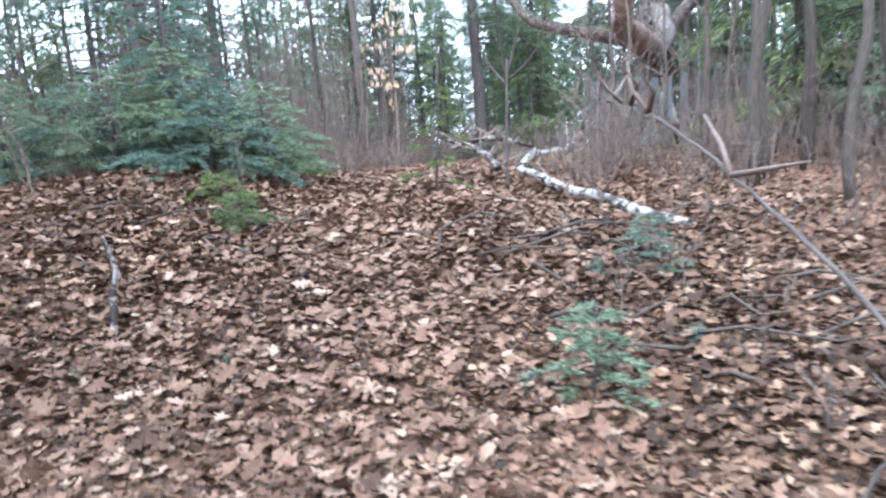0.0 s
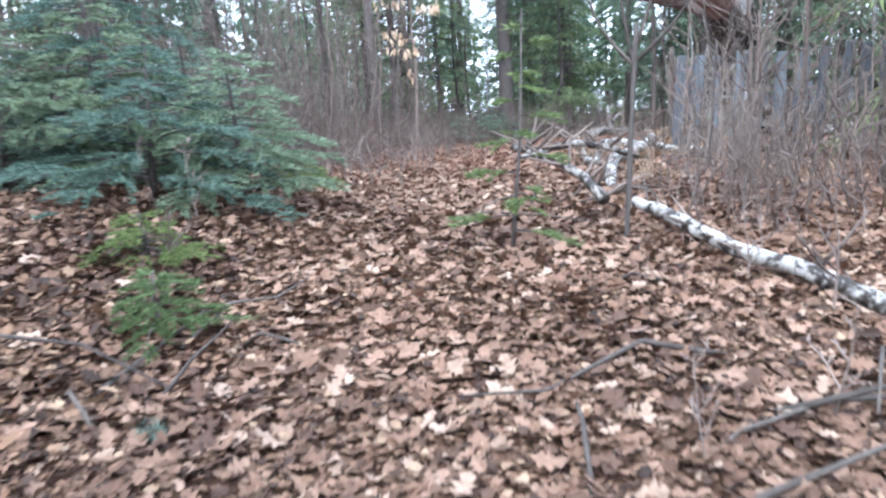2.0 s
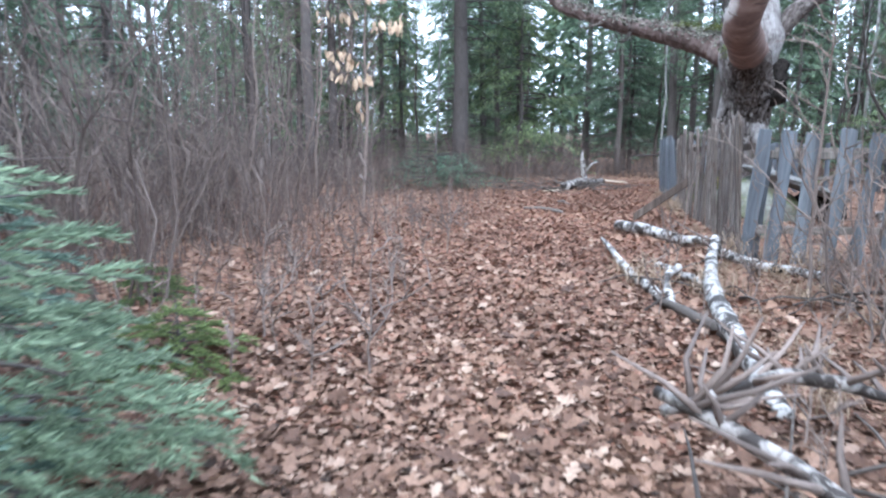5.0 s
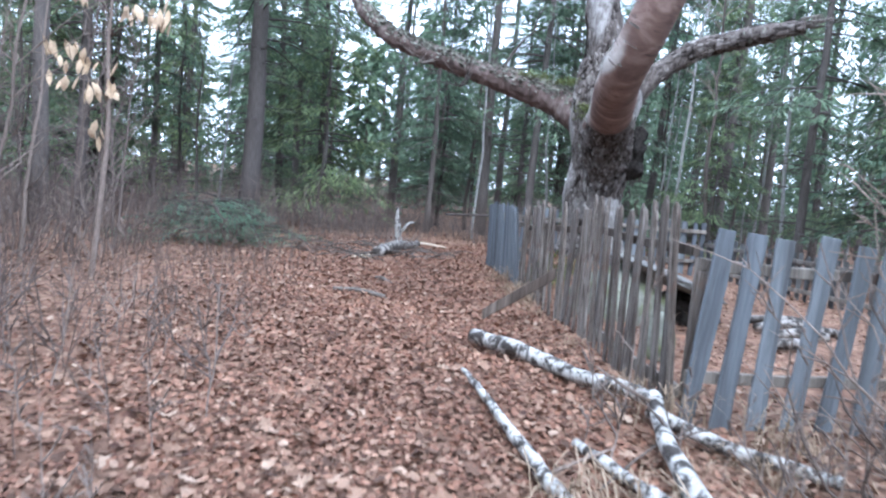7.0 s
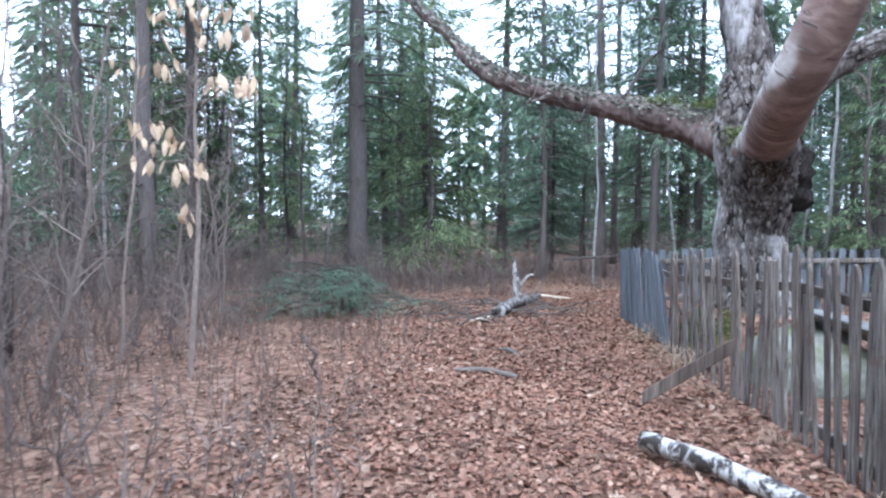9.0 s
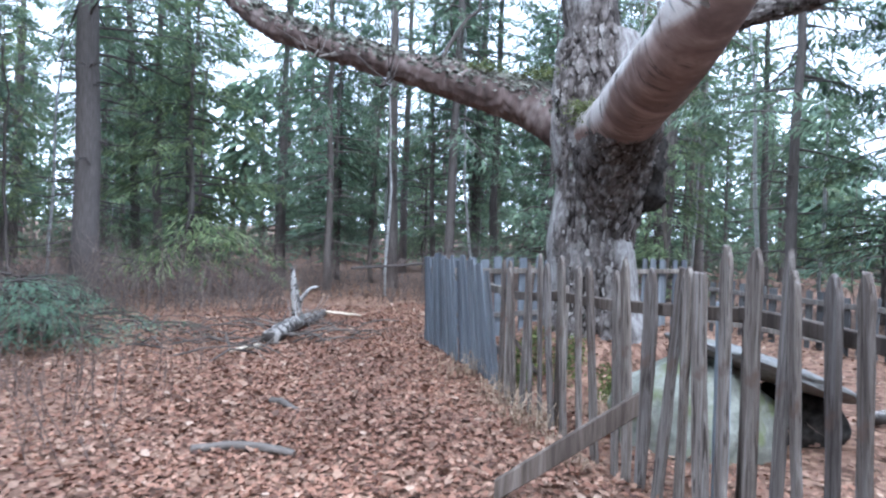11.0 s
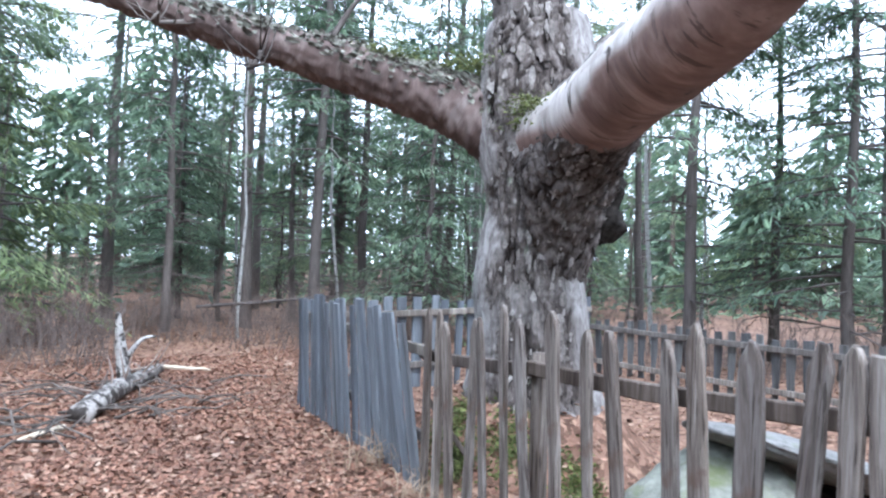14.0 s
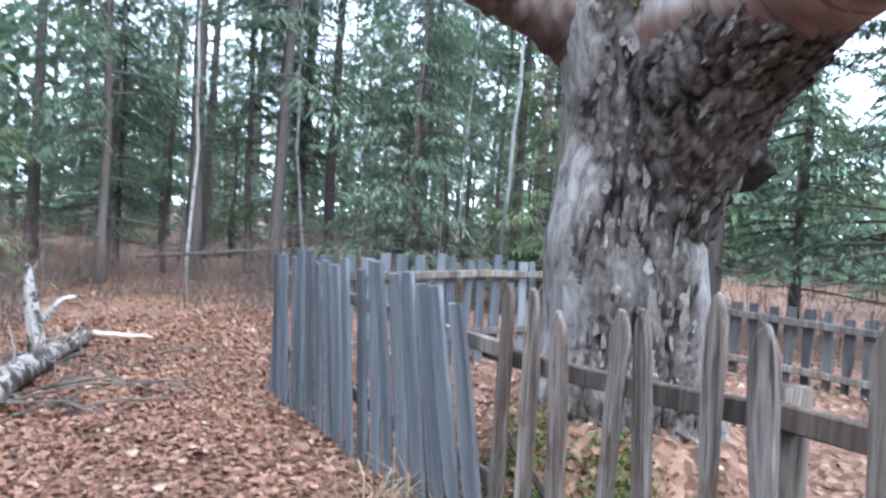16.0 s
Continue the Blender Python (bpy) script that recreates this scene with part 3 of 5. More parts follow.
def old_birch():
    e = thing("old_birch_tree", "huge old birch with cracked grey bark and thick spreading limbs", "tree", at=(0, 0, 0))
    g = hz(BX, BY)
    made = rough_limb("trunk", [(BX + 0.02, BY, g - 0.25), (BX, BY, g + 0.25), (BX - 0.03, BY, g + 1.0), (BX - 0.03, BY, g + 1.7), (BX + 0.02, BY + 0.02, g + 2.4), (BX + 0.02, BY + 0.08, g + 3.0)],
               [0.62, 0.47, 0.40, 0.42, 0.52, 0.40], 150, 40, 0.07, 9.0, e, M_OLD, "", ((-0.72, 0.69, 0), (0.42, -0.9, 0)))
    bark_plates(made, 1300, (0.016, 0.04), e, 1)
    bark_plates(made, 420, (0.035, 0.075), e, 11, lift=0.02)
    made = rough_limb("upper_stem", [(BX + 0.02, BY + 0.05, 2.7), (BX, BY + 0.15, 3.6), (BX - 0.1, BY + 0.35, 5.0), (BX + 0.1, BY + 0.6, 7.5), (BX + 0.2, BY + 0.8, 10.5)],
               [0.37, 0.3, 0.24, 0.17, 0.06], 64, 26, 0.04, 11, e, M_OLD, "", ((-0.8, -0.5, 0.2),))
    bark_plates(made, 900, (0.016, 0.05), e, 2)
    made = rough_limb("left_limb", LEFT,
               [0.32, 0.265, 0.2, 0.175, 0.16, 0.14, 0.105, 0.05], 52, 22, 0.055, 11, e, M_DARK_LIMB, "long mossy limb with peeling bark")
    bark_plates(made, 2600, (0.016, 0.05), e, 3, lift=0.03, top=True, mat=M_LICHEN)
    # paler towards the upper left, fading out by a height of 3.35
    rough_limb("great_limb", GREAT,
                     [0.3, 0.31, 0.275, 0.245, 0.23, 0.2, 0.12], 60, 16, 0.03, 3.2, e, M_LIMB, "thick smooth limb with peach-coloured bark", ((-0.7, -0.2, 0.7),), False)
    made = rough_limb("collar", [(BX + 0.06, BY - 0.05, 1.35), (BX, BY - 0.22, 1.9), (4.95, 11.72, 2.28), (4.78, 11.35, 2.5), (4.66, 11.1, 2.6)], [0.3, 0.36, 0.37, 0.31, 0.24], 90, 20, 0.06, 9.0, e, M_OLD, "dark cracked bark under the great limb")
    bark_plates(made, 800, (0.016, 0.045), e, 4, 0.0, 0.9)
    bark_flaps(GREAT, [0.3, 0.31, 0.275, 0.245, 0.23, 0.2, 0.12], 34, e, random.Random(4), (-0.6, -0.3, 0.7))
    made = rough_limb("dead_limb", [(BX + 0.1, BY + 0.05, 2.6), (5.7, 12.25, 3.25), (6.3, 12.0, 3.8), (6.9, 11.6, 4.05), (7.5, 11.0, 4.2)],
               [0.24, 0.17, 0.15, 0.14, 0.11], 36, 14, 0.04, 9, e, M_OLD, "broken dead limb with split grey wood")
    bark_plates(made, 260, (0.03, 0.07), e, 5)
    s = Shape()
    for j in range(26):
        o = Vector((7.0, 11.5, 4.1)).lerp(Vector((7.55, 10.95, 4.24)), random.random()) + Vector((random.uniform(-0.06, 0.06), random.uniform(-0.06, 0.06), random.uniform(-0.06, 0.1)))
        d = Vector((0.55, -0.52, 0.13)) * random.uniform(0.2, 0.5)
        s.tube([o, o + d * 0.6, o + d], [0.02, 0.014, 0.004], 4)
    part("splinter", s.mesh("splinter"), M_RAIL, e, "splintered grey wood at the broken end")
    # dark burl
    s = Shape()
    rings = 14
    line = [Vector((BX + 0.3, BY - 0.42, 1.75)).lerp(Vector((BX + 0.42, BY - 0.42, 2.55)), i / rings) for i in range(rings + 1)]
    s.tube(line, [0.02 + 0.15 * math.sin(math.pi * (i + 0.3) / (rings + 0.9)) ** 0.7 for i in range(rings + 1)], 22)
    for j, p in enumerate(s.v):
        out = (p - line[min(j // 22, rings)]).normalized() if j < len(line) * 22 else Vector((0, 0, 0))
        s.v[j] = p + out * (0.11 * noise.noise(p * 6) + 0.07 * noise.noise(p * 15) + 0.03 * noise.noise(p * 34)) + Vector((0, 0, 0.05)) * noise.noise(p * 9)
    part("burl", s.mesh("burl"), M_HOLLOW, e, "dark rotten burl on the trunk")
    # moss on the crotches
    for c, r in (((4.7, 12.5, 3.2), 0.35), ((4.7, 11.76, 2.74), 0.24), ((4.78, 11.9, 2.62), 0.2), ((4.2, 13.1, 3.3), 0.3)):
        s = Shape()
        for j in range(1100):
            o = Vector(c) + Vector((random.gauss(0, r * 0.5), random.gauss(0, r * 0.5), random.gauss(0, 0.03)))
            w = Vector((random.uniform(-1, 1), random.uniform(-1, 1), random.uniform(-0.3, 0.3))) * 0.022
            u = Vector((random.uniform(-1, 1), random.uniform(-1, 1), random.uniform(0, 1.5))) * 0.015
            s.face(o - w, o + w, o + u)
        tagged(part("moss_patch", s.mesh("moss_patch", False), M_MOSS, e, "patch of yellow-green moss"), kind="stuff")
    # small side shoots
    for root, tip in (((3.8, 13.4, 3.3), (4.5, 13.6, 4.6)), ((2.9, 14.2, 3.6), (2.4, 13.6, 3.35)), ((3.3, 13.75, 3.3), (3.1, 13.2, 3.0)), ((5.2, 12.9, 4.6), (6.5, 13.6, 6.2)), ((5.0, 12.6, 5.2), (3.6, 12.8, 7.2))):
        s = Shape()
        a, b = Vector(root), Vector(tip)
        pts = [a.lerp(b, k / 6) + Vector((random.gauss(0, 0.04), random.gauss(0, 0.04), random.gauss(0, 0.04))) * (k > 0) for k in range(7)]
        s.tube(pts, lerp_list([0.035, 0.008], 7), 6)
        for k in range(2, 7):
            for j in range(2):
                d = Vector((random.gauss(0, 0.3), random.gauss(0, 0.3), random.uniform(-0.1, 0.5)))
                s.tube([pts[k], pts[k] + d * 0.5, pts[k] + d + Vector((0, 0, 0.06))], [0.008, 0.006, 0.002], 4)
        part("side_branch", s.mesh("side_branch"), M_GREY_BARK, e)
    return e


old_birch()


# ---- fences round the enclosure ----
def picket_mesh(seed, width, tall, pointed=True, thick=0.028):
    r = random.Random(seed)
    n = 11
    left, right = [], []
    for i in range(n):
        t = i / (n - 1)
        z = tall * t * 0.93
        wv = width * (0.5 + 0.06 * math.sin(t * 5 + seed)) * (1 - 0.12 * (1 - t))
        sway = 0.012 * math.sin(t * 3.1 + seed * 1.7)
        left.append((-wv + sway + r.uniform(-0.004, 0.004), z))
        right.append((wv + sway + r.uniform(-0.004, 0.004), z))
    z0 = left[-1][1]
    if pointed:
        crest = [(left[-1][0] + width * 0.1, z0 + tall * 0.03), (left[-1][0] + width * 0.3, z0 + tall * 0.055 + r.uniform(0, 0.015)), (0.006 * r.uniform(-1, 1), z0 + tall * 0.07), (right[-1][0] - width * 0.3, z0 + tall * 0.052), (right[-1][0] - width * 0.08, z0 + tall * r.uniform(0.01, 0.035))]
    else:
        crest = [(left[-1][0] + 0.004, z0 + tall * 0.06), (right[-1][0] - 0.004, z0 + tall * (0.06 + r.uniform(-0.008, 0.008)))]
    outline = left + crest + right[::-1]
    bm = bmesh.new()
    front = [bm.verts.new((x, -thick / 2, z)) for x, z in outline]
    back = [bm.verts.new((x * 0.94, thick / 2, z)) for x, z in outline]
    bm.faces.new(front)
    bm.faces.new(back[::-1])
    for i in range(len(outline)):
        j = (i + 1) % len(outline)
        bm.faces.new((front[j], front[i], back[i], back[j]))
    bmesh.ops.recalc_face_normals(bm, faces=bm.faces)
    long_edges = [e for e in bm.edges if abs(e.verts[0].co.y - e.verts[1].co.y) < 0.001]
    bmesh.ops.bevel(bm, geom=long_edges, offset=0.005, segments=1, affect="EDGES")
    me = bpy.data.meshes.new("picket")
    bm.to_mesh(me)
    bm.free()
    return me


def beam(name, a, b, tall, thick, mat, parent, label="", sag=0.0, seed=0):
    """A squared, slightly worn timber between two points."""
    r = random.Random(seed)
    a, b = Vector(a), Vector(b)
    d = b - a
    n = max(2, int(d.length / 0.35))
    side = Vector((d.y, -d.x, 0)).normalized() * thick / 2
    bm = bmesh.new()
    rings = []
    for i in range(n + 1):
        t = i / n
        p = a + d * t + Vector((0, 0, -sag * math.sin(math.pi * t) + r.uniform(-0.005, 0.005)))
        u = Vector((0, 0, tall / 2 * r.uniform(0.93, 1.05)))
        rings.append([bm.verts.new(p + side + u), bm.verts.new(p - side + u), bm.verts.new(p - side - u), bm.verts.new(p + side - u)])
    for i in range(n):
        for k in range(4):
            bm.faces.new((rings[i][k], rings[i][(k + 1) % 4], rings[i + 1][(k + 1) % 4], rings[i + 1][k]))
    bm.faces.new(rings[0][::-1])
    bm.faces.new(rings[-1])
    bmesh.ops.recalc_face_normals(bm, faces=bm.faces)
    bmesh.ops.bevel(bm, geom=[e for e in bm.edges if (e.verts[0].co - e.verts[1].co).length > 0.2], offset=0.006, segments=1, affect="EDGES")
    me = bpy.data.meshes.new(name)
    bm.to_mesh(me)
    bm.free()
    return part(name, me, mat, parent, label)


def walk_line(pts, step):
    """Evenly spaced places along a line, with their heading in degrees."""
    P = [Vector((*p, 0)) for p in pts]
    out, carry = [], 0.0
    for a, b in zip(P, P[1:]):
        d = b - a
        s = carry
        while s < d.length:
            out.append((a + d * (s / d.length), math.degrees(math.atan2(d.y, d.x))))
            s += step
        carry = s - d.length
    return out


FRONT = [(2.95, 6.5), (3.4, 8.7), (3.5, 9.7), (3.62, 10.7), (3.98, 12.2)]
PK = [picket_mesh(s, w, 1.4) for s, w in ((1, 0.085), (2, 0.095), (3, 0.075), (4, 0.1), (5, 0.088), (6, 0.08))]
PK.append(picket_mesh(7, 0.1, 1.36, False))


def front_fence():
    e = thing("picket_fence", "weathered grey picket fence with split pointed pickets beside the trail", "fence")
    r = random.Random(21)
    for i, (p, turn) in enumerate(walk_line(FRONT[:3], 0.175) + walk_line(FRONT[2:], 0.235)):
        k = r.choice((0, 1, 2, 3, 4, 5, 0, 1, 2, 4, 6))
        tall = float(np.interp(p.y, [6.5, 8.0, 9.2, 9.8, 12.2], [1.5, 1.5, 1.43, 1.36, 1.30])) * r.uniform(0.96, 1.05)
        g = hz(p.x, p.y)
        m = pose(p.x + r.uniform(-0.012, 0.012), p.y, g - 0.03, r.gauss(-1.6, 1.3), r.gauss(0.8, 2.2), turn + r.uniform(-12, 12))
        part("picket", PK[k], M_PICKET, e, m=m @ Matrix.Diagonal((r.uniform(0.85, 1.15), 1, tall / 1.4, 1)))
    off = 0.06
    for a, b, z0, z1 in ((FRONT[0], FRONT[1], 1.17, 1.15), (FRONT[1], FRONT[3], 1.15, 1.04), (FRONT[3], FRONT[4], 1.04, 0.92)):
        beam("rail", (a[0] + off, a[1], z0), (b[0] + off, b[1] + 0.02, z1), 0.075, 0.045, M_PLANK, e, "pale-topped grey rail", 0.02, 3)
    beam("lower_rail", (FRONT[0][0] + 0.05, FRONT[0][1], 0.17), (FRONT[1][0] + 0.05, FRONT[1][1], 0.15), 0.1, 0.03, M_RAIL, e, "low mossy rail near the ground", 0.03, 5)
    beam("brace", (4.0, 12.05, 0.6), (4.34, 11.85, 0.06), 0.06, 0.04, M_PLANK, e, "dark slanting brace", 0.0, 6)
    for q in (FRONT[0], FRONT[1], FRONT[3]):
        s = Shape()
        s.tube([(q[0] + 0.12, q[1], -0.2), (q[0] + 0.12, q[1], 0.6), (q[0] + 0.11, q[1], 1.12)], [0.05, 0.048, 0.045], 9, 0.15)
        part("post", s.mesh("post"), M_PICKET, e)


front_fence()
BACK_BD = [picket_mesh(s, w, 1.4, False, 0.024) for s, w in ((41, 0.15), (42, 0.13), (43, 0.14))]
BD = [picket_mesh(s, w, 1.4, False, 0.024) for s, w in ((11, 0.15), (12, 0.17), (13, 0.14), (14, 0.16))]


def board_run(name, label, pts, step, tall, seed, lean, wide=1.0, rails=(0.32, 1.02), inward=(0, 0.04), turnj=3, mat=None, fan=0.0):
    e = thing(name, label, "fence")
    r = random.Random(seed)
    spots = walk_line(pts, step)
    for i, (p, turn) in enumerate(spots):
        near = fan * max(0.0, 1 - 1.6 * i / len(spots))
        m = pose(p.x, p.y, hz(p.x, p.y) - 0.02, r.gauss(lean[0], 0.8) - 0.25 * near, r.gauss(lean[1], 1.0) + near, turn + r.uniform(-turnj, turnj))
        part("board", r.choice(BACK_BD if mat else BD), mat or M_BOARD, e, m=m @ Matrix.Diagonal((wide * r.uniform(0.92, 1.08), 1, tall * r.uniform(0.97, 1.03) / 1.4, 1)))
    for a, b in zip(pts, pts[1:]):
        for z in rails:
            beam("rail", (a[0] + inward[0], a[1] + inward[1], z), (b[0] + inward[0], b[1] + inward[1], z), 0.08, 0.04, M_RAIL, e, "", 0.01, seed)
    return e


board_run("plank_fence", "fence panel of upright blue-grey painted boards", [(3.94, 12.06), (4.22, 13.7), (4.45, 15.1)], 0.185, 1.25, 4, (-2.0, 3.0), 0.82, (0.35, 0.95), (0.05, 0), fan=8.0)
board_run("board_fence", "blue-grey painted board fence with gaps", [(2.88, 6.22), (5.4, 6.08), (9.6, 5.9)], 0.27, 1.38, 8, (1, 2.2), 0.95, (0.35, 1.1), (0, 0.05))
board_run("back_fence", "grey board fence behind the old birch", [(9.6, 5.95), (9.65, 10), (9.6, 15.5)], 0.2, 0.86, 15, (0, 1), 0.8, (0.16, 0.68), (-0.05, 0), 3, M_SHADED_BOARD)
board_run("far_fence", "blue-grey board fence at the far side of the enclosure", [(9.55, 15.55), (7, 15.5), (4.5, 15.2)], 0.24, 1.2, 16, (0, 1), 0.9, (0.3, 0.95), (0, -0.05))
tilted = thing("loose_board", "narrow blue-grey board leaning in the fence gap", "board")
for dx, t in ((0.0, 1.2), (0.05, 1.22)):
    part("board", BD[2], M_BOARD, tilted, m=pose(3.02 + dx, 6.36 + dx, hz(3, 6.3) - 0.02, 2, 3 + 20 * dx, 30) @ Matrix.Diagonal((0.6, 1, t / 1.4, 1)))
post = thing("blue_post", "faded blue wooden post behind the pickets", "post")
part("board", picket_mesh(31, 0.11, 1.16, False, 0.05), wood_material("faded_blue_paint", [(0.2, (0.14, 0.165, 0.19)), (0.5, (0.24, 0.28, 0.32)), (0.8, (0.34, 0.39, 0.43))], 14), post, m=pose(3.66, 9.0, hz(3.66, 9), 0, 3, 70))

lean = thing("leaning_plank", "grey weathered plank leaning on the picket fence", "plank")
beam("plank", (2.58, 9.6, hz(2.58, 9.6) + 0.07), (3.2, 9.15, 0.62), 0.13, 0.045, M_PLANK, lean, "", 0.0, 9)


# ---- stones inside the enclosure ----
def boulder(name, c, size, seed, mat, label, category="boulder"):
    bm = bmesh.new()
    bmesh.ops.create_icosphere(bm, subdivisions=5, radius=1)
    for v in bm.verts:
        p = v.co.copy()
        k = 1 + 0.22 * noise.noise(p * 0.9 + Vector((seed, 0, 0))) + 0.07 * noise.noise(p * 2.8 + Vector((0, seed, 0))) + 0.025 * noise.noise(p * 8)
        v.co = Vector((p.x * size[0], p.y * size[1], p.z * size[2])) * k
    me = bpy.data.meshes.new(name)
    bm.to_mesh(me)
    bm.free()
    me.polygons.foreach_set("use_smooth", np.ones(len(me.polygons), dtype=bool))
    ob = solo(name, me, mat, label, category)
    ob.location = c
    return ob


boulder("boulder", (4.55, 10.12, 0.12), (0.58, 0.54, 0.56), 3, M_BOULDER, "rounded pale boulder with green lichen behind the fence")
slab = boulder("stone_slab", (5.08, 10.02, 0.56), (0.8, 0.62, 0.09), 8, M_SLAB, "tilted grey stone slab resting by the boulder", "slab")
slab.rotation_euler = (radians(6), radians(17), radians(15))
# added dark lump that stands in for the shadowed gap under the slab
boulder("slab_gap_shade", (5.45, 10.05, 0.12), (0.42, 0.42, 0.3), 12, M_HOLLOW, "dark filler lump standing for the shade under the tilted slab", "stone")


def moss_cushion(cx, cy, r, seed):
    rng = random.Random(seed)
    s = Shape()
    for j in range(900):
        x, y = cx + rng.gauss(0, r * 0.5), cy + rng.gauss(0, r * 0.5)
        o = Vector((x, y, hz(x, y) + rng.uniform(0.0, 0.05)))
        w = Vector((rng.uniform(-1, 1), rng.uniform(-1, 1), rng.uniform(-0.3, 0.3))) * 0.022
        u = Vector((rng.uniform(-1, 1), rng.uniform(-1, 1), rng.uniform(0.3, 1.5))) * 0.018
        s.face(o - w, o + w, o + u)
    solo("moss_cushion", s.mesh("moss_cushion", False), M_MOSS, "cushion of yellow-green moss at the foot of the old birch", "moss", "moss cushions", "stuff")


for cx, cy, r in ((4.35, 12.25, 0.22), (4.5, 11.75, 0.2), (4.75, 11.3, 0.18), (4.2, 12.0, 0.14)):
    moss_cushion(cx, cy, r, int(cx * 100 + cy))
boulder("mossy_stump", (3.86, 8.1, 0.14), (0.14, 0.14, 0.3), 17, M_BOULDER, "small rotten stump with green lichen behind the fence", "stump")


# ---- fallen birch wood ----
def log(name, pts, radii, label, mat=None, twigs=0, group="", sides=14, category="log"):
    e = thing(name, label, category, group)
    line = bez(pts, 7)
    rr = lerp_list(radii, len(line))
    s = Shape()
    s.tube(line, rr, sides, 0.06)
    for j, p in enumerate(s.v):
        s.v[j] = p + Vector((noise.noise(p * 6), noise.noise(p * 6 + Vector((5, 0, 0))), noise.noise(p * 6 + Vector((0, 5, 0))))) * 0.014
    part("stem", s.mesh("stem"), mat or M_BIRCH, e)
    for k in range(twigs):
        i = random.randrange(2, len(line) - 1)
        d = Vector((random.gauss(0, 1), random.gauss(0, 1), random.uniform(0.1, 1.3))).normalized() * random.uniform(0.15, 0.5)
        t = Shape()
        mid = line[i] + d * 0.5 + Vector((random.gauss(0, 0.03), random.gauss(0, 0.03), 0))
        t.tube([line[i], mid, line[i] + d], [0.016, 0.011, 0.004], 6)
        part("twig", t.mesh("twig"), M_TWIG, e)
    return e


def on(x, y, up):
    return (x, y, hz(x, y) + up)


G = "fallen birch wood beside the trail"
log("birch_log", [on(2.06, 8.3, 0.11), on(2.28, 7.7, 0.12), on(2.5, 7.1, 0.1), on(2.62, 6.5, 0.16), on(2.58, 6.1, 0.2)], [0.066, 0.066, 0.06, 0.055, 0.05], "fallen birch log with white and black bark", group=G)
log("birch_log", [on(2.55, 6.1, 0.24), on(2.35, 5.6, 0.16), on(2.1, 4.9, 0.15), on(1.9, 4.2, 0.13), on(1.74, 3.5, 0.1), on(1.66, 2.9, 0.07), on(1.62, 2.4, 0.03)], [0.045, 0.055, 0.062, 0.066, 0.064, 0.06, 0.045], "fallen birch log with bright white bark", twigs=5, group=G)
log("birch_branch", [on(1.66, 7.25, 0.1), on(1.62, 6.5, 0.08), on(1.6, 5.8, 0.07), on(1.55, 5.2, 0.06), on(1.6, 4.6, 0.05)], [0.018, 0.03, 0.04, 0.045, 0.04], "thin fallen birch branch with white bark", twigs=2, group=G, sides=10)
log("birch_branch", [on(2.6, 6.2, 0.1), on(2.85, 5.7, 0.08), on(3.15, 5.2, 0.06)], [0.05, 0.045, 0.035], "short mottled birch branch on the leaves", group=G, sides=10)
log("birch_branch", [on(1.95, 5.9, 0.07), on(2.0, 5.3, 0.07), on(2.08, 4.7, 0.1)], [0.03, 0.035, 0.03], "thin fallen birch branch with white bark", group=G, sides=10)
log("birch_branch", [on(1.85, 4.95, 0.22), on(1.72, 4.8, 0.16), on(1.66, 4.55, 0.08), on(1.6, 4.2, 0.06)], [0.03, 0.033, 0.035, 0.03], "forked birch branch with flaking bark", group=G, sides=10)
log("rotten_log", [on(1.55, 4.5, 0.05), on(1.62, 4.0, 0.07), on(1.72, 3.5, 0.04), on(1.74, 3.1, 0.0)], [0.025, 0.04, 0.038, 0.03], "dark rotten log half sunk in leaves", mat=M_GREY_BARK, group=G)
log("birch_log", [on(1.62, 0.88, 0.2), on(1.85, 0.55, 0.16), on(2.1, 0.15, 0.13), on(2.4, -0.3, 0.1), on(2.7, -0.78, 0.08), on(3.0, -1.2, 0.05)], [0.04, 0.046, 0.05, 0.05, 0.05, 0.045], "fallen birch trunk with white bark on the slope", twigs=6, group=G)
log("birch_branch", [on(0.75, 1.55, 0.5), on(1.0, 1.3, 0.4), on(1.25, 1.0, 0.3), on(1.4, 0.7, 0.2)], [0.02, 0.03, 0.035, 0.045], "broken birch branch in a heap of brushwood", mat=M_BIRCH_OLD, twigs=16, group=G, sides=10)
log("birch_branch", [on(0.8, 1.6, 0.4), on(1.3, 1.75, 0.45), on(1.8, 1.9, 0.35)], [0.02, 0.03, 0.02], "broken birch branch in a heap of brushwood", mat=M_BIRCH_OLD, twigs=16, group=G, sides=10)
log("birch_log", [on(2.3, 15.2, 0.1), on(2.75, 16.0, 0.12), on(3.2, 17.0, 0.12), on(3.7, 18.0, 0.1)], [0.11, 0.105, 0.095, 0.07], "old fallen birch log with flaking bark", mat=M_BIRCH_OLD, twigs=14)
snag = log("broken_birch_snag", [on(3.12, 17.2, -0.05), on(3.08, 17.2, 0.3), on(3.02, 17.15, 0.62), on(2.98, 17.1, 0.92)], [0.085, 0.075, 0.058, 0.025], "short broken birch snag standing by the fallen log", mat=M_BIRCH, twigs=3, category="snag")
s = Shape()
s.tube(bez([(3.08, 17.2, 0.22), (3.25, 17.1, 0.5), (3.42, 17.05, 0.55)], 5), lerp_list([0.04, 0.012], 11), 8)
part("side_branch", s.mesh("side_branch"), M_BIRCH, snag)
log("pale_stick", [on(3.65, 18.0, 0.13), on(4.0, 17.9, 0.1), on(4.35, 17.8, 0.05)], [0.03, 0.025, 0.012], "peeled pale stick on the leaves", mat=M_CUT, sides=8, category="stick")
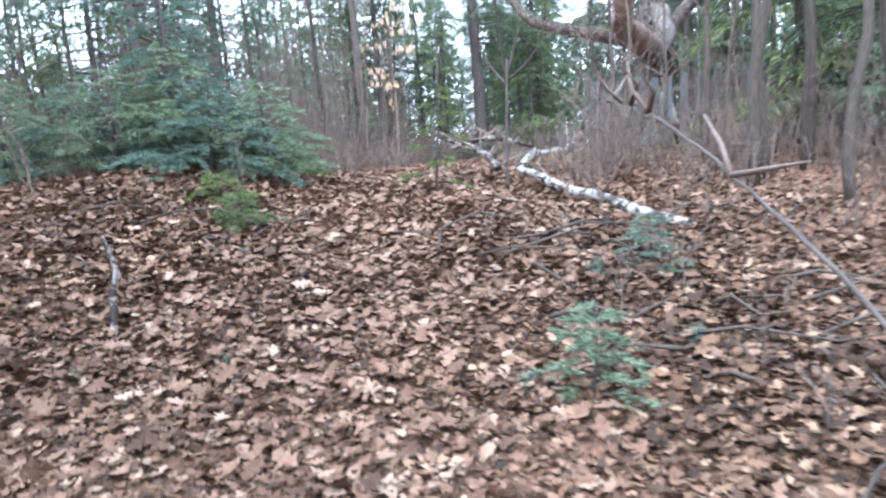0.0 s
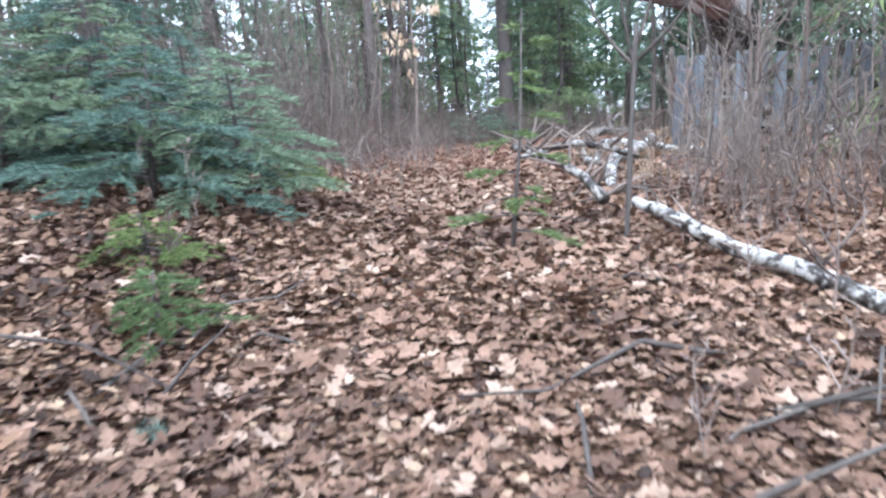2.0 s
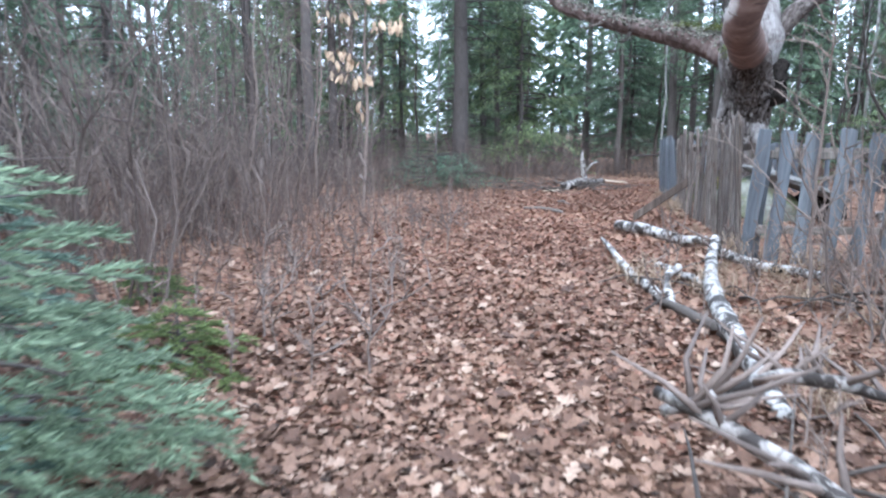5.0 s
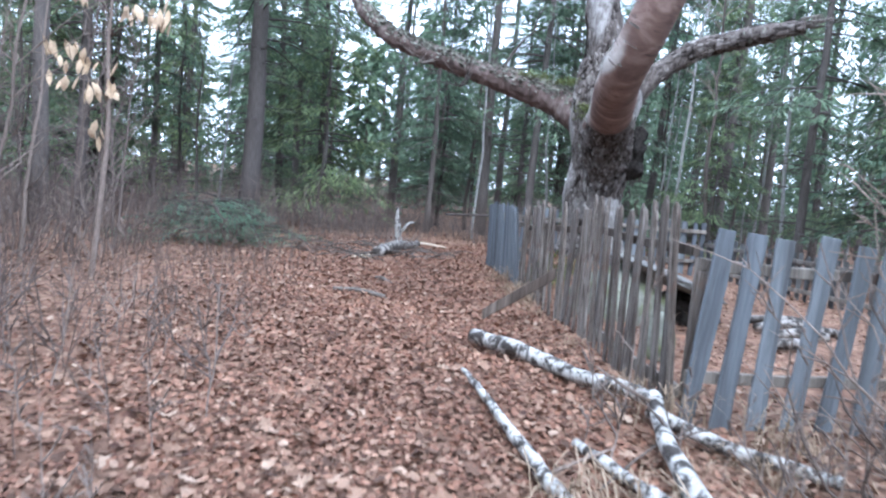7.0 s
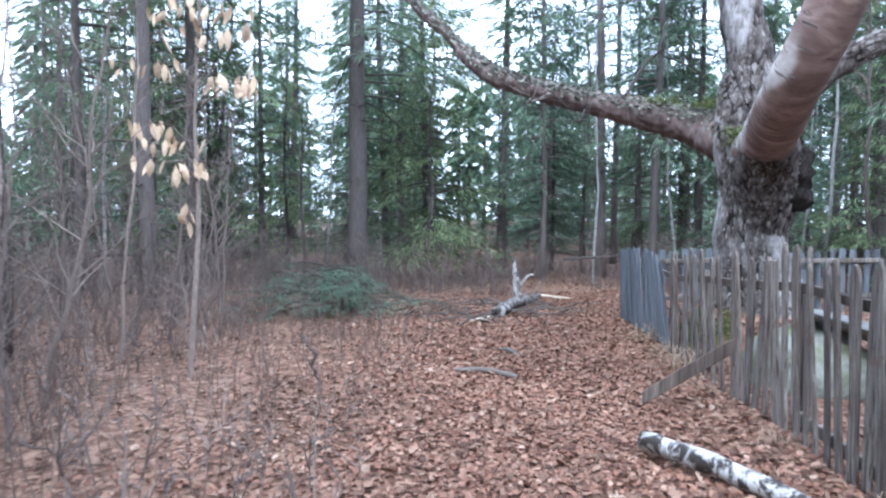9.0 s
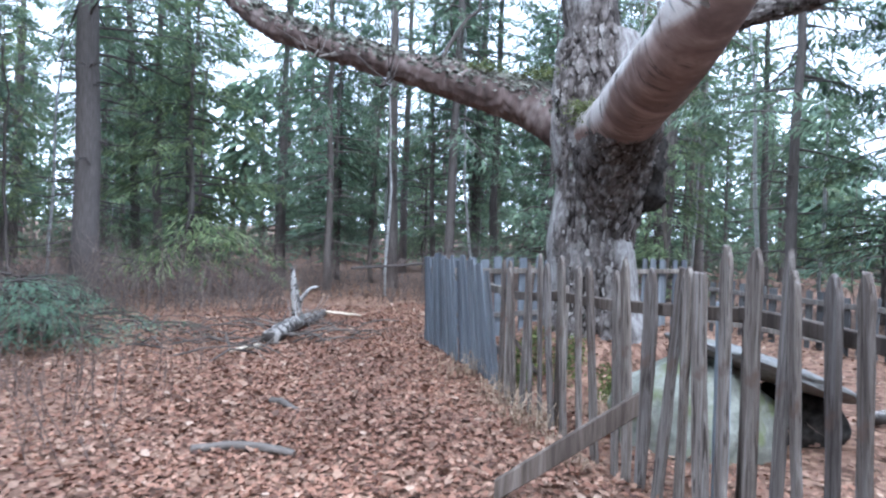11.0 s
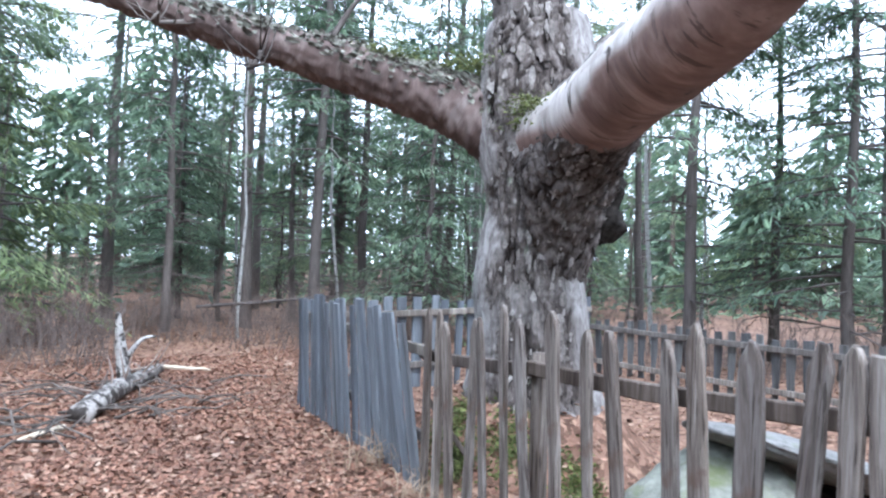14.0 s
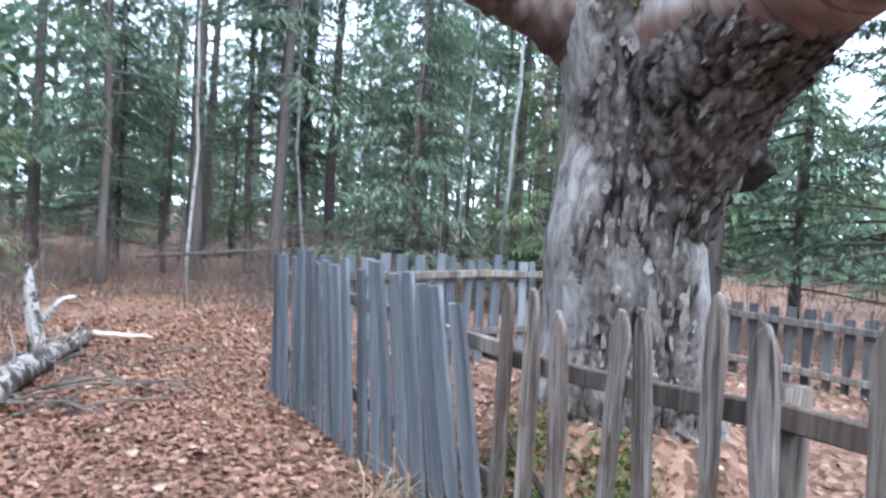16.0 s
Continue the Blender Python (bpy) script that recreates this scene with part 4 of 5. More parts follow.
log("pale_stick", [on(2.15, 15.0, 0.05), on(1.95, 14.85, 0.05), on(1.75, 14.7, 0.03)], [0.035, 0.03, 0.01], "split pale wood at the end of the log", mat=M_CUT, sides=8, category="stick")
for q, w in (((6.1, 9.5), 0.9), ((6.3, 9.9), 0.8), ((6.0, 9.1), 0.7), ((6.5, 9.3), 0.6), ((5.6, 8.6), 0.5)):
    a = random.uniform(-0.5, 0.5)
    log("birch_billet", [on(q[0], q[1], 0.08), on(q[0] + w / 2 * math.cos(a), q[1] + w / 2 * math.sin(a), 0.09), on(q[0] + w * math.cos(a), q[1] + w * math.sin(a), 0.08)], [0.055, 0.06, 0.055], "short sawn birch billet inside the fence", mat=M_BIRCH_OLD, group="birch billets", sides=12)
log("stick", [on(1.05, 11.0, 0.03), on(1.4, 10.95, 0.04), on(1.72, 10.85, 0.02)], [0.03, 0.035, 0.025], "mossy stick lying on the leaves", mat=M_GREY_BARK, sides=8, category="stick")
log("stick", [on(1.78, 12.14, 0.03), on(1.84, 11.95, 0.04), on(1.93, 11.74, 0.02)], [0.03, 0.03, 0.02], "short dark stick lying on the leaves", mat=M_GREY_BARK, sides=8, category="stick")
log("birch_stick", [on(-0.6, -3.5, -0.03), on(-0.63, -3.45, 0.2), on(-0.6, -3.42, 0.38), on(-0.67, -3.4, 0.56)], [0.02, 0.022, 0.018, 0.012], "short broken birch stick standing on the bank", mat=M_BIRCH_OLD, sides=8, category="stick")


# ---- evergreens ----
def spray(s, o, d, ln, wd, droop=0.25):
    """One flat needle spray: a bent pointed blade."""
    d = d.normalized()
    side = d.cross(Vector((0, 0, 1)))
    if side.length < 0.1:
        side = Vector((1, 0, 0))
    side = side.normalized() * wd
    m = o + d * ln * 0.45
    t = o + d * ln - Vector((0, 0, ln * droop))
    b = len(s.v)
    s.v.extend((o, m + side, t, m - side))
    s.f.append((b, b + 1, b + 2, b + 3))
    s.uv.append(((0, 0), (1, 0), (1, 1), (0, 1)))


def bough(wood, leaf, root, heading, ln, rise, droop, rng, dense, blade, slim=1.0):
    d = Vector((math.cos(heading), math.sin(heading), rise))
    n = 6
    pts = [root + d * (ln * k / n) + Vector((rng.gauss(0, 0.02), rng.gauss(0, 0.02), -droop * ln * (k / n) ** 2)) for k in range(n + 1)]
    wood.tube(pts, lerp_list([min(0.012 + 0.008 * ln, 0.004 + 0.016 * ln), 0.003], n + 1), 4, cap=False)
    for i in range(int(dense * ln)):
        t = rng.uniform(0.18, 1.0)
        k = min(int(t * n), n - 1)
        p = pts[k].lerp(pts[k + 1], t * n - k)
        out = heading + rng.choice((-1, 1)) * rng.uniform(0.35, 1.25)
        reach = ln * 0.42 * (1.1 - t) + 0.12
        q = p + Vector((math.cos(out), math.sin(out), rng.uniform(-0.45, 0.12))) * (reach * rng.random())
        way = Vector((math.cos(out), math.sin(out), rng.uniform(-0.55, 0.25)))
        spray(leaf, q, way, blade * rng.uniform(0.7, 1.4), blade * rng.uniform(0.1, 0.17) * slim)


def conifer(name, label, seed, tall, base, reach, radius, levels, dense, blade, mat, dead=8, group="forest conifers", lean=0.0, slim=1.0):
    rng = random.Random(seed)
    e = thing(name, label, "tree", group)
    trunk, leaf, wood = Shape(), Shape(), Shape()
    n = 12
    pts = [Vector((lean * (k / n) ** 2 * tall * 0.1 + rng.gauss(0, 0.02), rng.gauss(0, 0.02), -0.3 + (tall + 0.3) * k / n)) for k in range(n + 1)]
    trunk.tube(pts, [radius * (1.25 if k == 0 else 1) * (1 - k / n * 0.95) for k in range(n + 1)], 10, 0.08)
    for i in range(levels):
        t = (i + rng.random()) / levels
        z = base + (tall - base) * t
        k = min(int((z + 0.3) / (tall + 0.3) * n), n - 1)
        ln = reach * (1 - t) ** 0.75 * rng.uniform(0.65, 1.15) + 0.1 * reach
        bough(wood, leaf, Vector((pts[k].x, pts[k].y, z)), rng.uniform(0, 6.283), ln, rng.uniform(-0.15, 0.22), rng.uniform(0.1, 0.4), rng, dense * (1.0 if z < 10 else 0.4), blade, slim)
    for i in range(dead):
        z = rng.uniform(0.8, max(base, 1.2))
        h = rng.uniform(0, 6.283)
        ln = rng.uniform(0.5, 1.7) * min(1.0, tall / 9)
        o = Vector((0, 0, z))
        pp = [o + Vector((math.cos(h), math.sin(h), 0.0)) * (ln * q / 4) + Vector((0, 0, -0.1 * ln * (q / 4) ** 2 + rng.gauss(0, 0.03))) for q in range(5)]
        wood.tube(pp, lerp_list([min(0.02, 0.0035 * tall), 0.003], 5), 4, cap=False)
        for q in range(3):
            b = pp[rng.randrange(1, 5)]
            w = Vector((rng.gauss(0, 0.3), rng.gauss(0, 0.3), rng.gauss(-0.05, 0.15)))
            wood.tube([b, b + w], [0.007, 0.002], 3, cap=False)
    part("trunk", trunk.mesh("trunk"), M_CONIFER_BARK, e)
    tagged(part("branchwork", wood.mesh("branchwork"), M_CONIFER_BARK, e), kind="stuff")
    tagged(part("crown", leaf.mesh("crown", False), mat, e), kind="stuff")
    return e


def bare_tree(name, label, seed, tall, radius, mat, twigs, group, category="tree", first=0.35, spread=0.5):
    rng = random.Random(seed)
    e = thing(name, label, category, group)
    trunk, wood = Shape(), Shape()
    n = 14
    x = y = 0.0
    pts = []
    for k in range(n + 1):
        pts.append(Vector((x, y, -0.2 + (tall + 0.2) * k / n)))
        x += rng.gauss(0, tall * 0.006)
        y += rng.gauss(0, tall * 0.006)
    trunk.tube(pts, [radius * (1 - 0.93 * k / n) for k in range(n + 1)], 9, 0.06)
    for i in range(twigs):
        t = first + (1 - first) * rng.random()
        k = min(int(t * n), n - 1)
        o = pts[k].lerp(pts[k + 1], t * n - k)
        h = rng.uniform(0, 6.283)
        ln = spread * tall * 0.28 * (1.15 - t) * rng.uniform(0.5, 1.3)
        d = Vector((math.cos(h), math.sin(h), rng.uniform(0.4, 1.4))).normalized()
        pp = [o]
        for q in range(4):
            pp.append(pp[-1] + (d + Vector((rng.gauss(0, 0.18), rng.gauss(0, 0.18), rng.gauss(0.06, 0.1)))) * ln / 4)
        r0 = radius * (1 - t) * 0.25 + 0.005
        wood.tube(pp, lerp_list([r0, 0.003], 5), 4, cap=False)
        for q in range(4):
            b = pp[rng.randrange(1, 5)]
            w = (d + Vector((rng.gauss(0, 0.6), rng.gauss(0, 0.6), rng.gauss(0.1, 0.4)))) * ln * rng.uniform(0.15, 0.4)
            wood.tube([b, b + w * 0.5 + Vector((0, 0, 0.01)), b + w], [0.006, 0.004, 0.0015], 3, cap=False)
    part("trunk", trunk.mesh("trunk"), mat, e)
    if twigs:
        tagged(part("branchwork", wood.mesh("branchwork"), M_TWIG if mat is not M_BIRCH_CLEAN else M_GREY_BARK, e), kind="stuff")
    return e


def scatter(protos, spots, rng, tilt=2.0, sizes=(0.85, 1.15)):
    used = set()
    for i, (x, y) in enumerate(spots):
        p = protos[i % len(protos)]
        m = at(x, y, hz(x, y) - 0.02, rng.uniform(0, 360), rng.uniform(*sizes), rng.gauss(0, tilt), rng.gauss(0, tilt))
        if p.name not in used:
            used.add(p.name)
            p.matrix_basis = m
        else:
            copy_thing(p, m)


R = random.Random(77)
GC = "forest conifers"
tall = [conifer("spruce_tree", "tall dark spruce with bare lower trunk", 100 + i, h, b, rch, rad, 84, 66, 0.25, M_NEEDLE, 16, slim=0.56) for i, (h, b, rch, rad) in enumerate(((17, 4.0, 2.4, 0.135), (19, 5.0, 2.6, 0.15), (15, 3.0, 2.1, 0.11), (18, 6.5, 2.3, 0.14)))]
mid = [conifer("young_spruce_tree", "dense green spruce branched near the ground", 130 + i, h, b, rch, rad, 90, 84, 0.2, M_NEEDLE if i < 2 else M_LIGHT, 8, slim=0.58) for i, (h, b, rch, rad) in enumerate(((8, 0.8, 1.8, 0.09), (10, 1.5, 2.0, 0.11), (6.5, 0.5, 1.5, 0.07)))]
bare = [bare_tree("bare_tree", "slim bare forest tree with fine twigs", 160 + i, h, r, M_GREY_BARK, 34, "bare forest trees") for i, (h, r) in enumerate(((11, 0.08), (9, 0.06), (13, 0.1)))]
young_birch = [bare_tree("young_birch_tree", "slender young birch with white bark", 180 + i, h, r, M_BIRCH_CLEAN, 26, "young birches", first=0.5, spread=0.35) for i, (h, r) in enumerate(((12, 0.05), (10, 0.04)))]


# ---- the wood ----
def fill(n, box, rng, keep, gap):
    """Random places in a box of the plan, kept apart and clear of what keep() refuses."""
    got, tries = [], 0
    while len(got) < n and tries < n * 60:
        tries += 1
        x, y = rng.uniform(box[0], box[1]), rng.uniform(box[2], box[3])
        if keep(x, y) and all((x - a) ** 2 + (y - b) ** 2 > gap * gap for a, b in got):
            got.append((x, y))
    return got


def clear(x, y, side=3.0):
    if 2.4 < x < 10.4 and 5.2 < y < 16.4:
        return False
    return not (y < 21 and abs(x - float(trail_x(y))) < side)


def open_sky(x, y):
    """Gaps in the wood where the sky shows low."""
    a = math.degrees(math.atan2(x - 1.75, y - 9.9))
    d = math.hypot(x - 1.75, y - 9.9)
    if d > 13 and (55 < a < 78 or 4 < a < 9):
        return True
    b = math.degrees(math.atan2(x - 1.0, y + 4.0))
    return -55 < b < -22 and math.hypot(x - 1.0, y + 4.0) > 14 and math.sin(x * 12.9 + y * 78.2) > -0.1


def wood_clear(x, y):
    return not open_sky(x, y) and clear(x, y, 5.0) and not (-1.5 < x < 9 and y < 23)


spots_tall = [(-0.15, 21.0), (0.75, 28.0), (1.35, 30.0), (11.7, 15.2), (-3.9, 16.8), (8.1, 22.4), (10.0, 23.6), (11.2, 22.0), (11.4, 27.4), (-4.0, 20.5), (-5.5, 22.5), (-3.0, 24.5), (13.5, 20.5), (15.0, 22.5), (16.8, 20.2), (9.2, 26.0), (-9.9, 18.5), (-10.9, 17.0), (-6.5, 20.5), (5.5, 24.5)]
big = conifer("spruce_tree", "thick old spruce trunk with dead side twigs", 99, 20, 4.6, 2.6, 0.27, 90, 66, 0.25, M_NEEDLE, 40, GC, slim=0.56)
big.matrix_basis = at(-0.15, 21.0, hz(-0.15, 21) - 0.02, 40)
spots_tall = spots_tall[1:]
spots_tall += fill(34, (-26, 32, 23, 50), R, wood_clear, 3.0) + fill(9, (12.5, 30, -6, 22), R, wood_clear, 3.2) + fill(12, (-24, -5.5, -4, 22), R, wood_clear, 2.6) + fill(8, (-14, 16, -26, -13), R, wood_clear, 4)
scatter(tall, spots_tall, R, 1.2, (0.8, 1.15))
spots_mid = [(2.6, 23.0), (4.2, 25.5), (7.3, 21.5), (9.5, 20.0), (12.6, 13.0), (11.8, 18.6), (13.6, 9.8), (14.2, 15.0), (12.0, 6.6), (15.5, 12.0), (6.2, 27.0), (-4.5, 24.0)]
spots_mid += fill(30, (-22, 28, 23, 42), R, wood_clear, 2.4) + fill(8, (12.5, 26, -4, 21), R, wood_clear, 2.4) + fill(6, (-18, -6, 2, 21), R, wood_clear, 2.5)
scatter(mid, spots_mid, R, 1.0, (0.75, 1.2))
spots_bare = fill(34, (-20, 24, 19, 36), R, wood_clear, 1.6) + fill(14, (11, 24, -4, 20), R, wood_clear, 1.6) + fill(30, (-16, -3.5, -6, 20), R, lambda x, y: clear(x, y, 3.6), 1.3) + fill(9, (6.5, 13, -6, 2), R, lambda x, y: clear(x, y, 2.8), 1.0) + fill(16, (4.2, 14, 1.0, 5.4), R, lambda x, y: clear(x, y, 2.8), 0.8)
scatter(bare, spots_bare, R, 3.0, (0.7, 1.15))
scatter(young_birch, [(12.4, 16.4), (6.4, 22.4), (11.0, 19.0), (9.0, 22.8), (15.0, 17.0)] + fill(12, (-14, 26, 19, 32), R, wood_clear, 3), R, 2.0, (0.85, 1.15))


# ---- undergrowth ----
def shrub(seed, stems, tall, spread, group="bare shrubs", label="bare brown shrub of thin upright twigs"):
    rng = random.Random(seed)
    e = thing("bare_shrub", label, "shrub", group)
    clumps = [Shape() for _ in range(4)]
    for i in range(stems):
        s = clumps[i % 4]
        h = rng.uniform(0, 6.283)
        o = Vector((math.cos(h), math.sin(h), 0)) * rng.uniform(0, spread * 0.5)
        d = Vector((math.cos(h) * rng.uniform(0.0, 0.35), math.sin(h) * rng.uniform(0.0, 0.35), 1))
        ln = tall * rng.uniform(0.5, 1.1)
        pts = [o - Vector((0, 0, 0.05))]
        for k in range(5):
            pts.append(pts[-1] + (d + Vector((rng.gauss(0, 0.25), rng.gauss(0, 0.25), 0))) * ln / 5)
        s.tube(pts, lerp_list([0.006 + 0.0022 * tall, 0.0028], 6), 4, cap=False)
        for k in range(9):
            q = rng.randrange(1, 5)
            b = pts[q].lerp(pts[q + 1], rng.random())
            w = Vector((rng.gauss(0, 0.5), rng.gauss(0, 0.5), rng.uniform(0.1, 1.0))) * ln * rng.uniform(0.1, 0.26)
            s.tube([b, b + w * 0.5 + Vector((rng.gauss(0, 0.012), rng.gauss(0, 0.012), 0)), b + w], [0.0055, 0.004, 0.0018], 3, cap=False)
    for s in clumps:
        tagged(part("stem", s.mesh("stem"), M_TWIG, e), kind="stuff")
    return e


shrubs = [shrub(300 + i, n, t, w) for i, (n, t, w) in enumerate(((12, 1.5, 0.9), (14, 1.25, 1.1), (9, 1.8, 0.7), (12, 1.05, 1.0)))]


def thicket(x, y):
    edge = float(np.interp(y, [3, 5, 8, 11, 14, 19], [3.3, 3.2, 3.3, 3.8, 4.0, 3.4]))
    return clear(x, y, edge) and x < float(trail_x(y))


tall_shrubs = [shrub(320 + i, n, t, w, "tall bare shrubs", "tall thicket of bare grey-brown stems") for i, (n, t, w) in enumerate(((12, 2.9, 1.0), (10, 3.3, 0.9)))]
scatter(tall_shrubs, fill(44, (-8, -2.2, 3.6, 9.0), R, lambda x, y: clear(x, y, 3.0), 0.5), R, 9.0, (0.75, 1.1))
spots = fill(104, (-9, 2.0, 3.8, 19.5), R, thicket, 0.5)
spots += fill(44, (-8, 12, 18.5, 26), R, lambda x, y: abs(x - 2.2) > 0 and clear(x, y, 2.2), 0.6)
spots += fill(16, (1.9, 6, 0.8, 5.4), R, lambda x, y: clear(x, y, 1.9), 0.6)
spots += fill(26, (-7, -1.2, -6, 3.6), R, lambda x, y: clear(x, y, 3.2), 0.7)
spots += fill(24, (3.5, 10, -7, 3), R, lambda x, y: clear(x, y, 2.6), 0.8)
spots += fill(26, (2.5, 6.5, 1.4, 5.6), R, lambda x, y: clear(x, y, 2.2), 0.5)
scatter(shrubs, spots, R, 9.0, (0.7, 1.2))
slim = [bare_tree("slim_sapling", "slim bare grey sapling with fine twigs", 350 + i, h, r, M_TWIG, 30, "slim bare saplings", "sapling", 0.2, 0.9) for i, (h, r) in enumerate(((5.0, 0.028), (6.2, 0.034), (4.2, 0.024)))]
scatter(slim, fill(46, (-10, -1.8, 4.0, 17), R, lambda x, y: clear(x, y, 3.4), 0.6) + fill(14, (4.5, 13, -1, 5.3), R, lambda x, y: clear(x, y, 3.2), 0.7) + [(2.9, 2.6), (3.3, 3.7), (2.7, 4.5), (3.9, 4.3), (4.4, 3.2), (3.6, 5.2)], R, 5.0, (0.75, 1.15))
saplings = [bare_tree("sapling", "thin upright reddish sapling stem", 340 + i, h, 0.008, M_TWIG, 7, "thin saplings", "sapling", 0.3, 1.4) for i, h in enumerate((0.8, 1.1, 0.6))]
spots = fill(46, (-2.2, 0.3, 2.5, 9), R, lambda x, y: abs(x - float(trail_x(y))) > 0.75, 0.3) + fill(22, (1.3, 3.4, 1.2, 6.2), R, lambda x, y: abs(x - float(trail_x(y))) > 1.0, 0.3) + fill(16, (-1.8, 3.5, -6.0, 1.0), R, lambda x, y: abs(x - float(trail_x(y))) > 1.0, 0.4)
scatter(saplings, spots, R, 6.0, (0.7, 1.2))


def needle_twig(s, o, d, ln, rng, blade):
    """A soft twig set with needles on both sides."""
    d = d.normalized()
    side = d.cross(Vector((0, 0, 1)))
    side = side.normalized() if side.length > 0.1 else Vector((1, 0, 0))
    for i in range(int(ln / 0.0042)):
        t = rng.random()
        p = o + d * (ln * t) - Vector((0, 0, 0.25 * ln * t * t))
        way = (d * rng.uniform(0.5, 1.1) + side * rng.uniform(-1, 1) + Vector((0, 0, rng.uniform(-0.25, 0.5)))).normalized()
        w = way.cross(d)
        w = w.normalized() * blade * 0.1 if w.length > 0.05 else side * blade * 0.1
        b = len(s.v)
        s.v.extend((p - w, p + w, p + way * blade * rng.uniform(0.6, 1.2)))
        s.f.append((b, b + 1, b + 2))
        s.uv.append(((0, 0), (1, 0), (1, 1)))


def soft_fir(name, label, seed, tall, reach, boughs, mat, group="young firs by the trail", blade=0.05, stem=1.0):
    """A young fir of separate tiers, with gaps that show its stems."""
    rng = random.Random(seed)
    e = thing(name, label, "tree", group)
    trunk, wood, leaf = Shape(), Shape(), Shape()
    trunk.tube([(0, 0, -0.1), (0.02, 0, tall * 0.5), (0, 0.02, tall)], [stem * (0.014 + 0.012 * tall), stem * (0.01 + 0.006 * tall), 0.004], 7)
    for i in range(boughs):
        t = (i + 0.5) / boughs
        z = 0.08 * tall + tall * 0.88 * t
        h = i * 2.4 + rng.uniform(-0.5, 0.5)
        ln = reach * (1.02 - t) ** 0.7 * rng.uniform(0.6, 1.15)
        rise = rng.uniform(-0.05, 0.35)
        pts = [Vector((math.cos(h) * ln * q / 5, math.sin(h) * ln * q / 5, z + rise * ln * q / 5 - 0.28 * ln * (q / 5) ** 2)) for q in range(6)]
        wood.tube(pts, lerp_list([0.004 + 0.006 * ln, 0.002], 6), 4, cap=False)
        for k in range(max(5, int(ln * 24))):
            u = rng.uniform(0.22, 1.0)
            q = min(int(u * 5), 4)
            p = pts[q].lerp(pts[q + 1], u * 5 - q)
            a = h + rng.choice((-1, 1)) * rng.uniform(0.3, 1.0)
            needle_twig(leaf, p, Vector((math.cos(a), math.sin(a), rng.uniform(-0.15, 0.3))), (0.35 * ln * (1.15 - u) + 0.09) * rng.uniform(0.6, 1.2), rng, blade)
    part("trunk", trunk.mesh("trunk"), M_CONIFER_BARK, e)
    tagged(part("branchwork", wood.mesh("branchwork"), M_CONIFER_BARK, e), kind="stuff")
    tagged(part("crown", leaf.mesh("crown", False), mat, e), kind="stuff")
    return e


firs = [soft_fir("fir_bush", "low spreading young fir with blue-green needles", 400 + i, h, rch, n, M_YOUNG) for i, (h, rch, n) in enumerate(((1.25, 0.95, 44), (1.05, 1.0, 40), (1.45, 0.9, 46)))]
tall_fir = soft_fir("young_fir", "young fir taller than a person with blue-green needles", 410, 3.2, 1.1, 56, M_YOUNG)
tall_fir.matrix_basis = at(-2.75, 1.5, hz(-2.75, 1.5))
scatter(firs, [(-1.4, 1.1), (-1.95, 0.75), (-2.5, 1.0), (-3.1, 0.7), (-3.8, 1.0), (-2.1, 1.8), (-4.4, 0.5), (-3.5, 1.9), (-5.1, 1.4)], R, 3.0, (0.85, 1.15))
low_fir = soft_fir("fir_bush", "small bright yellow-green fir bush on the bank", 405, 0.4, 0.5, 24, M_BRIGHT)
scatter([low_fir], [(-0.85, -1.2), (-1.45, 2.7), (-2.3, 4.3), (-1.3, -0.5)], R, 4.0, (0.75, 1.15))
spindle = soft_fir("fir_sapling", "spindly young fir with sparse green needles", 420, 1.45, 0.36, 15, M_BRIGHT, stem=0.5)
spindle.matrix_basis = at(0.78, 0.0, hz(0.78, 0.0), 20, 1.0, 0, 5)
side_fir = soft_fir("fir_seedling", "knee-high blue-green fir seedling on the slope", 431, 0.46, 0.24, 18, M_YOUNG, "fir seedlings", stem=0.4)
scatter([side_fir], [(1.98, -4.05), (2.5, -2.4)], R, 4.0, (0.8, 1.05))
tiny = conifer("fir_seedling", "tiny green fir seedling among the leaves", 430, 0.4, 0.03, 0.2, 0.006, 22, 420, 0.04, M_YOUNG, 0, "fir seedlings")
tinies = [(2.15, -2.5), (-0.45, -2.0), (2.55, -3.5), (-0.5, -4.0), (1.7, -4.0), (1.5, -2.6), (2.2, 2.2), (-1.15, 0.9), (-0.9, -3.0), (2.05, -3.1), (0.22, -3.85), (2.7, -2.2)]
scatter([tiny], tinies, R, 4.0, (0.35, 0.75))


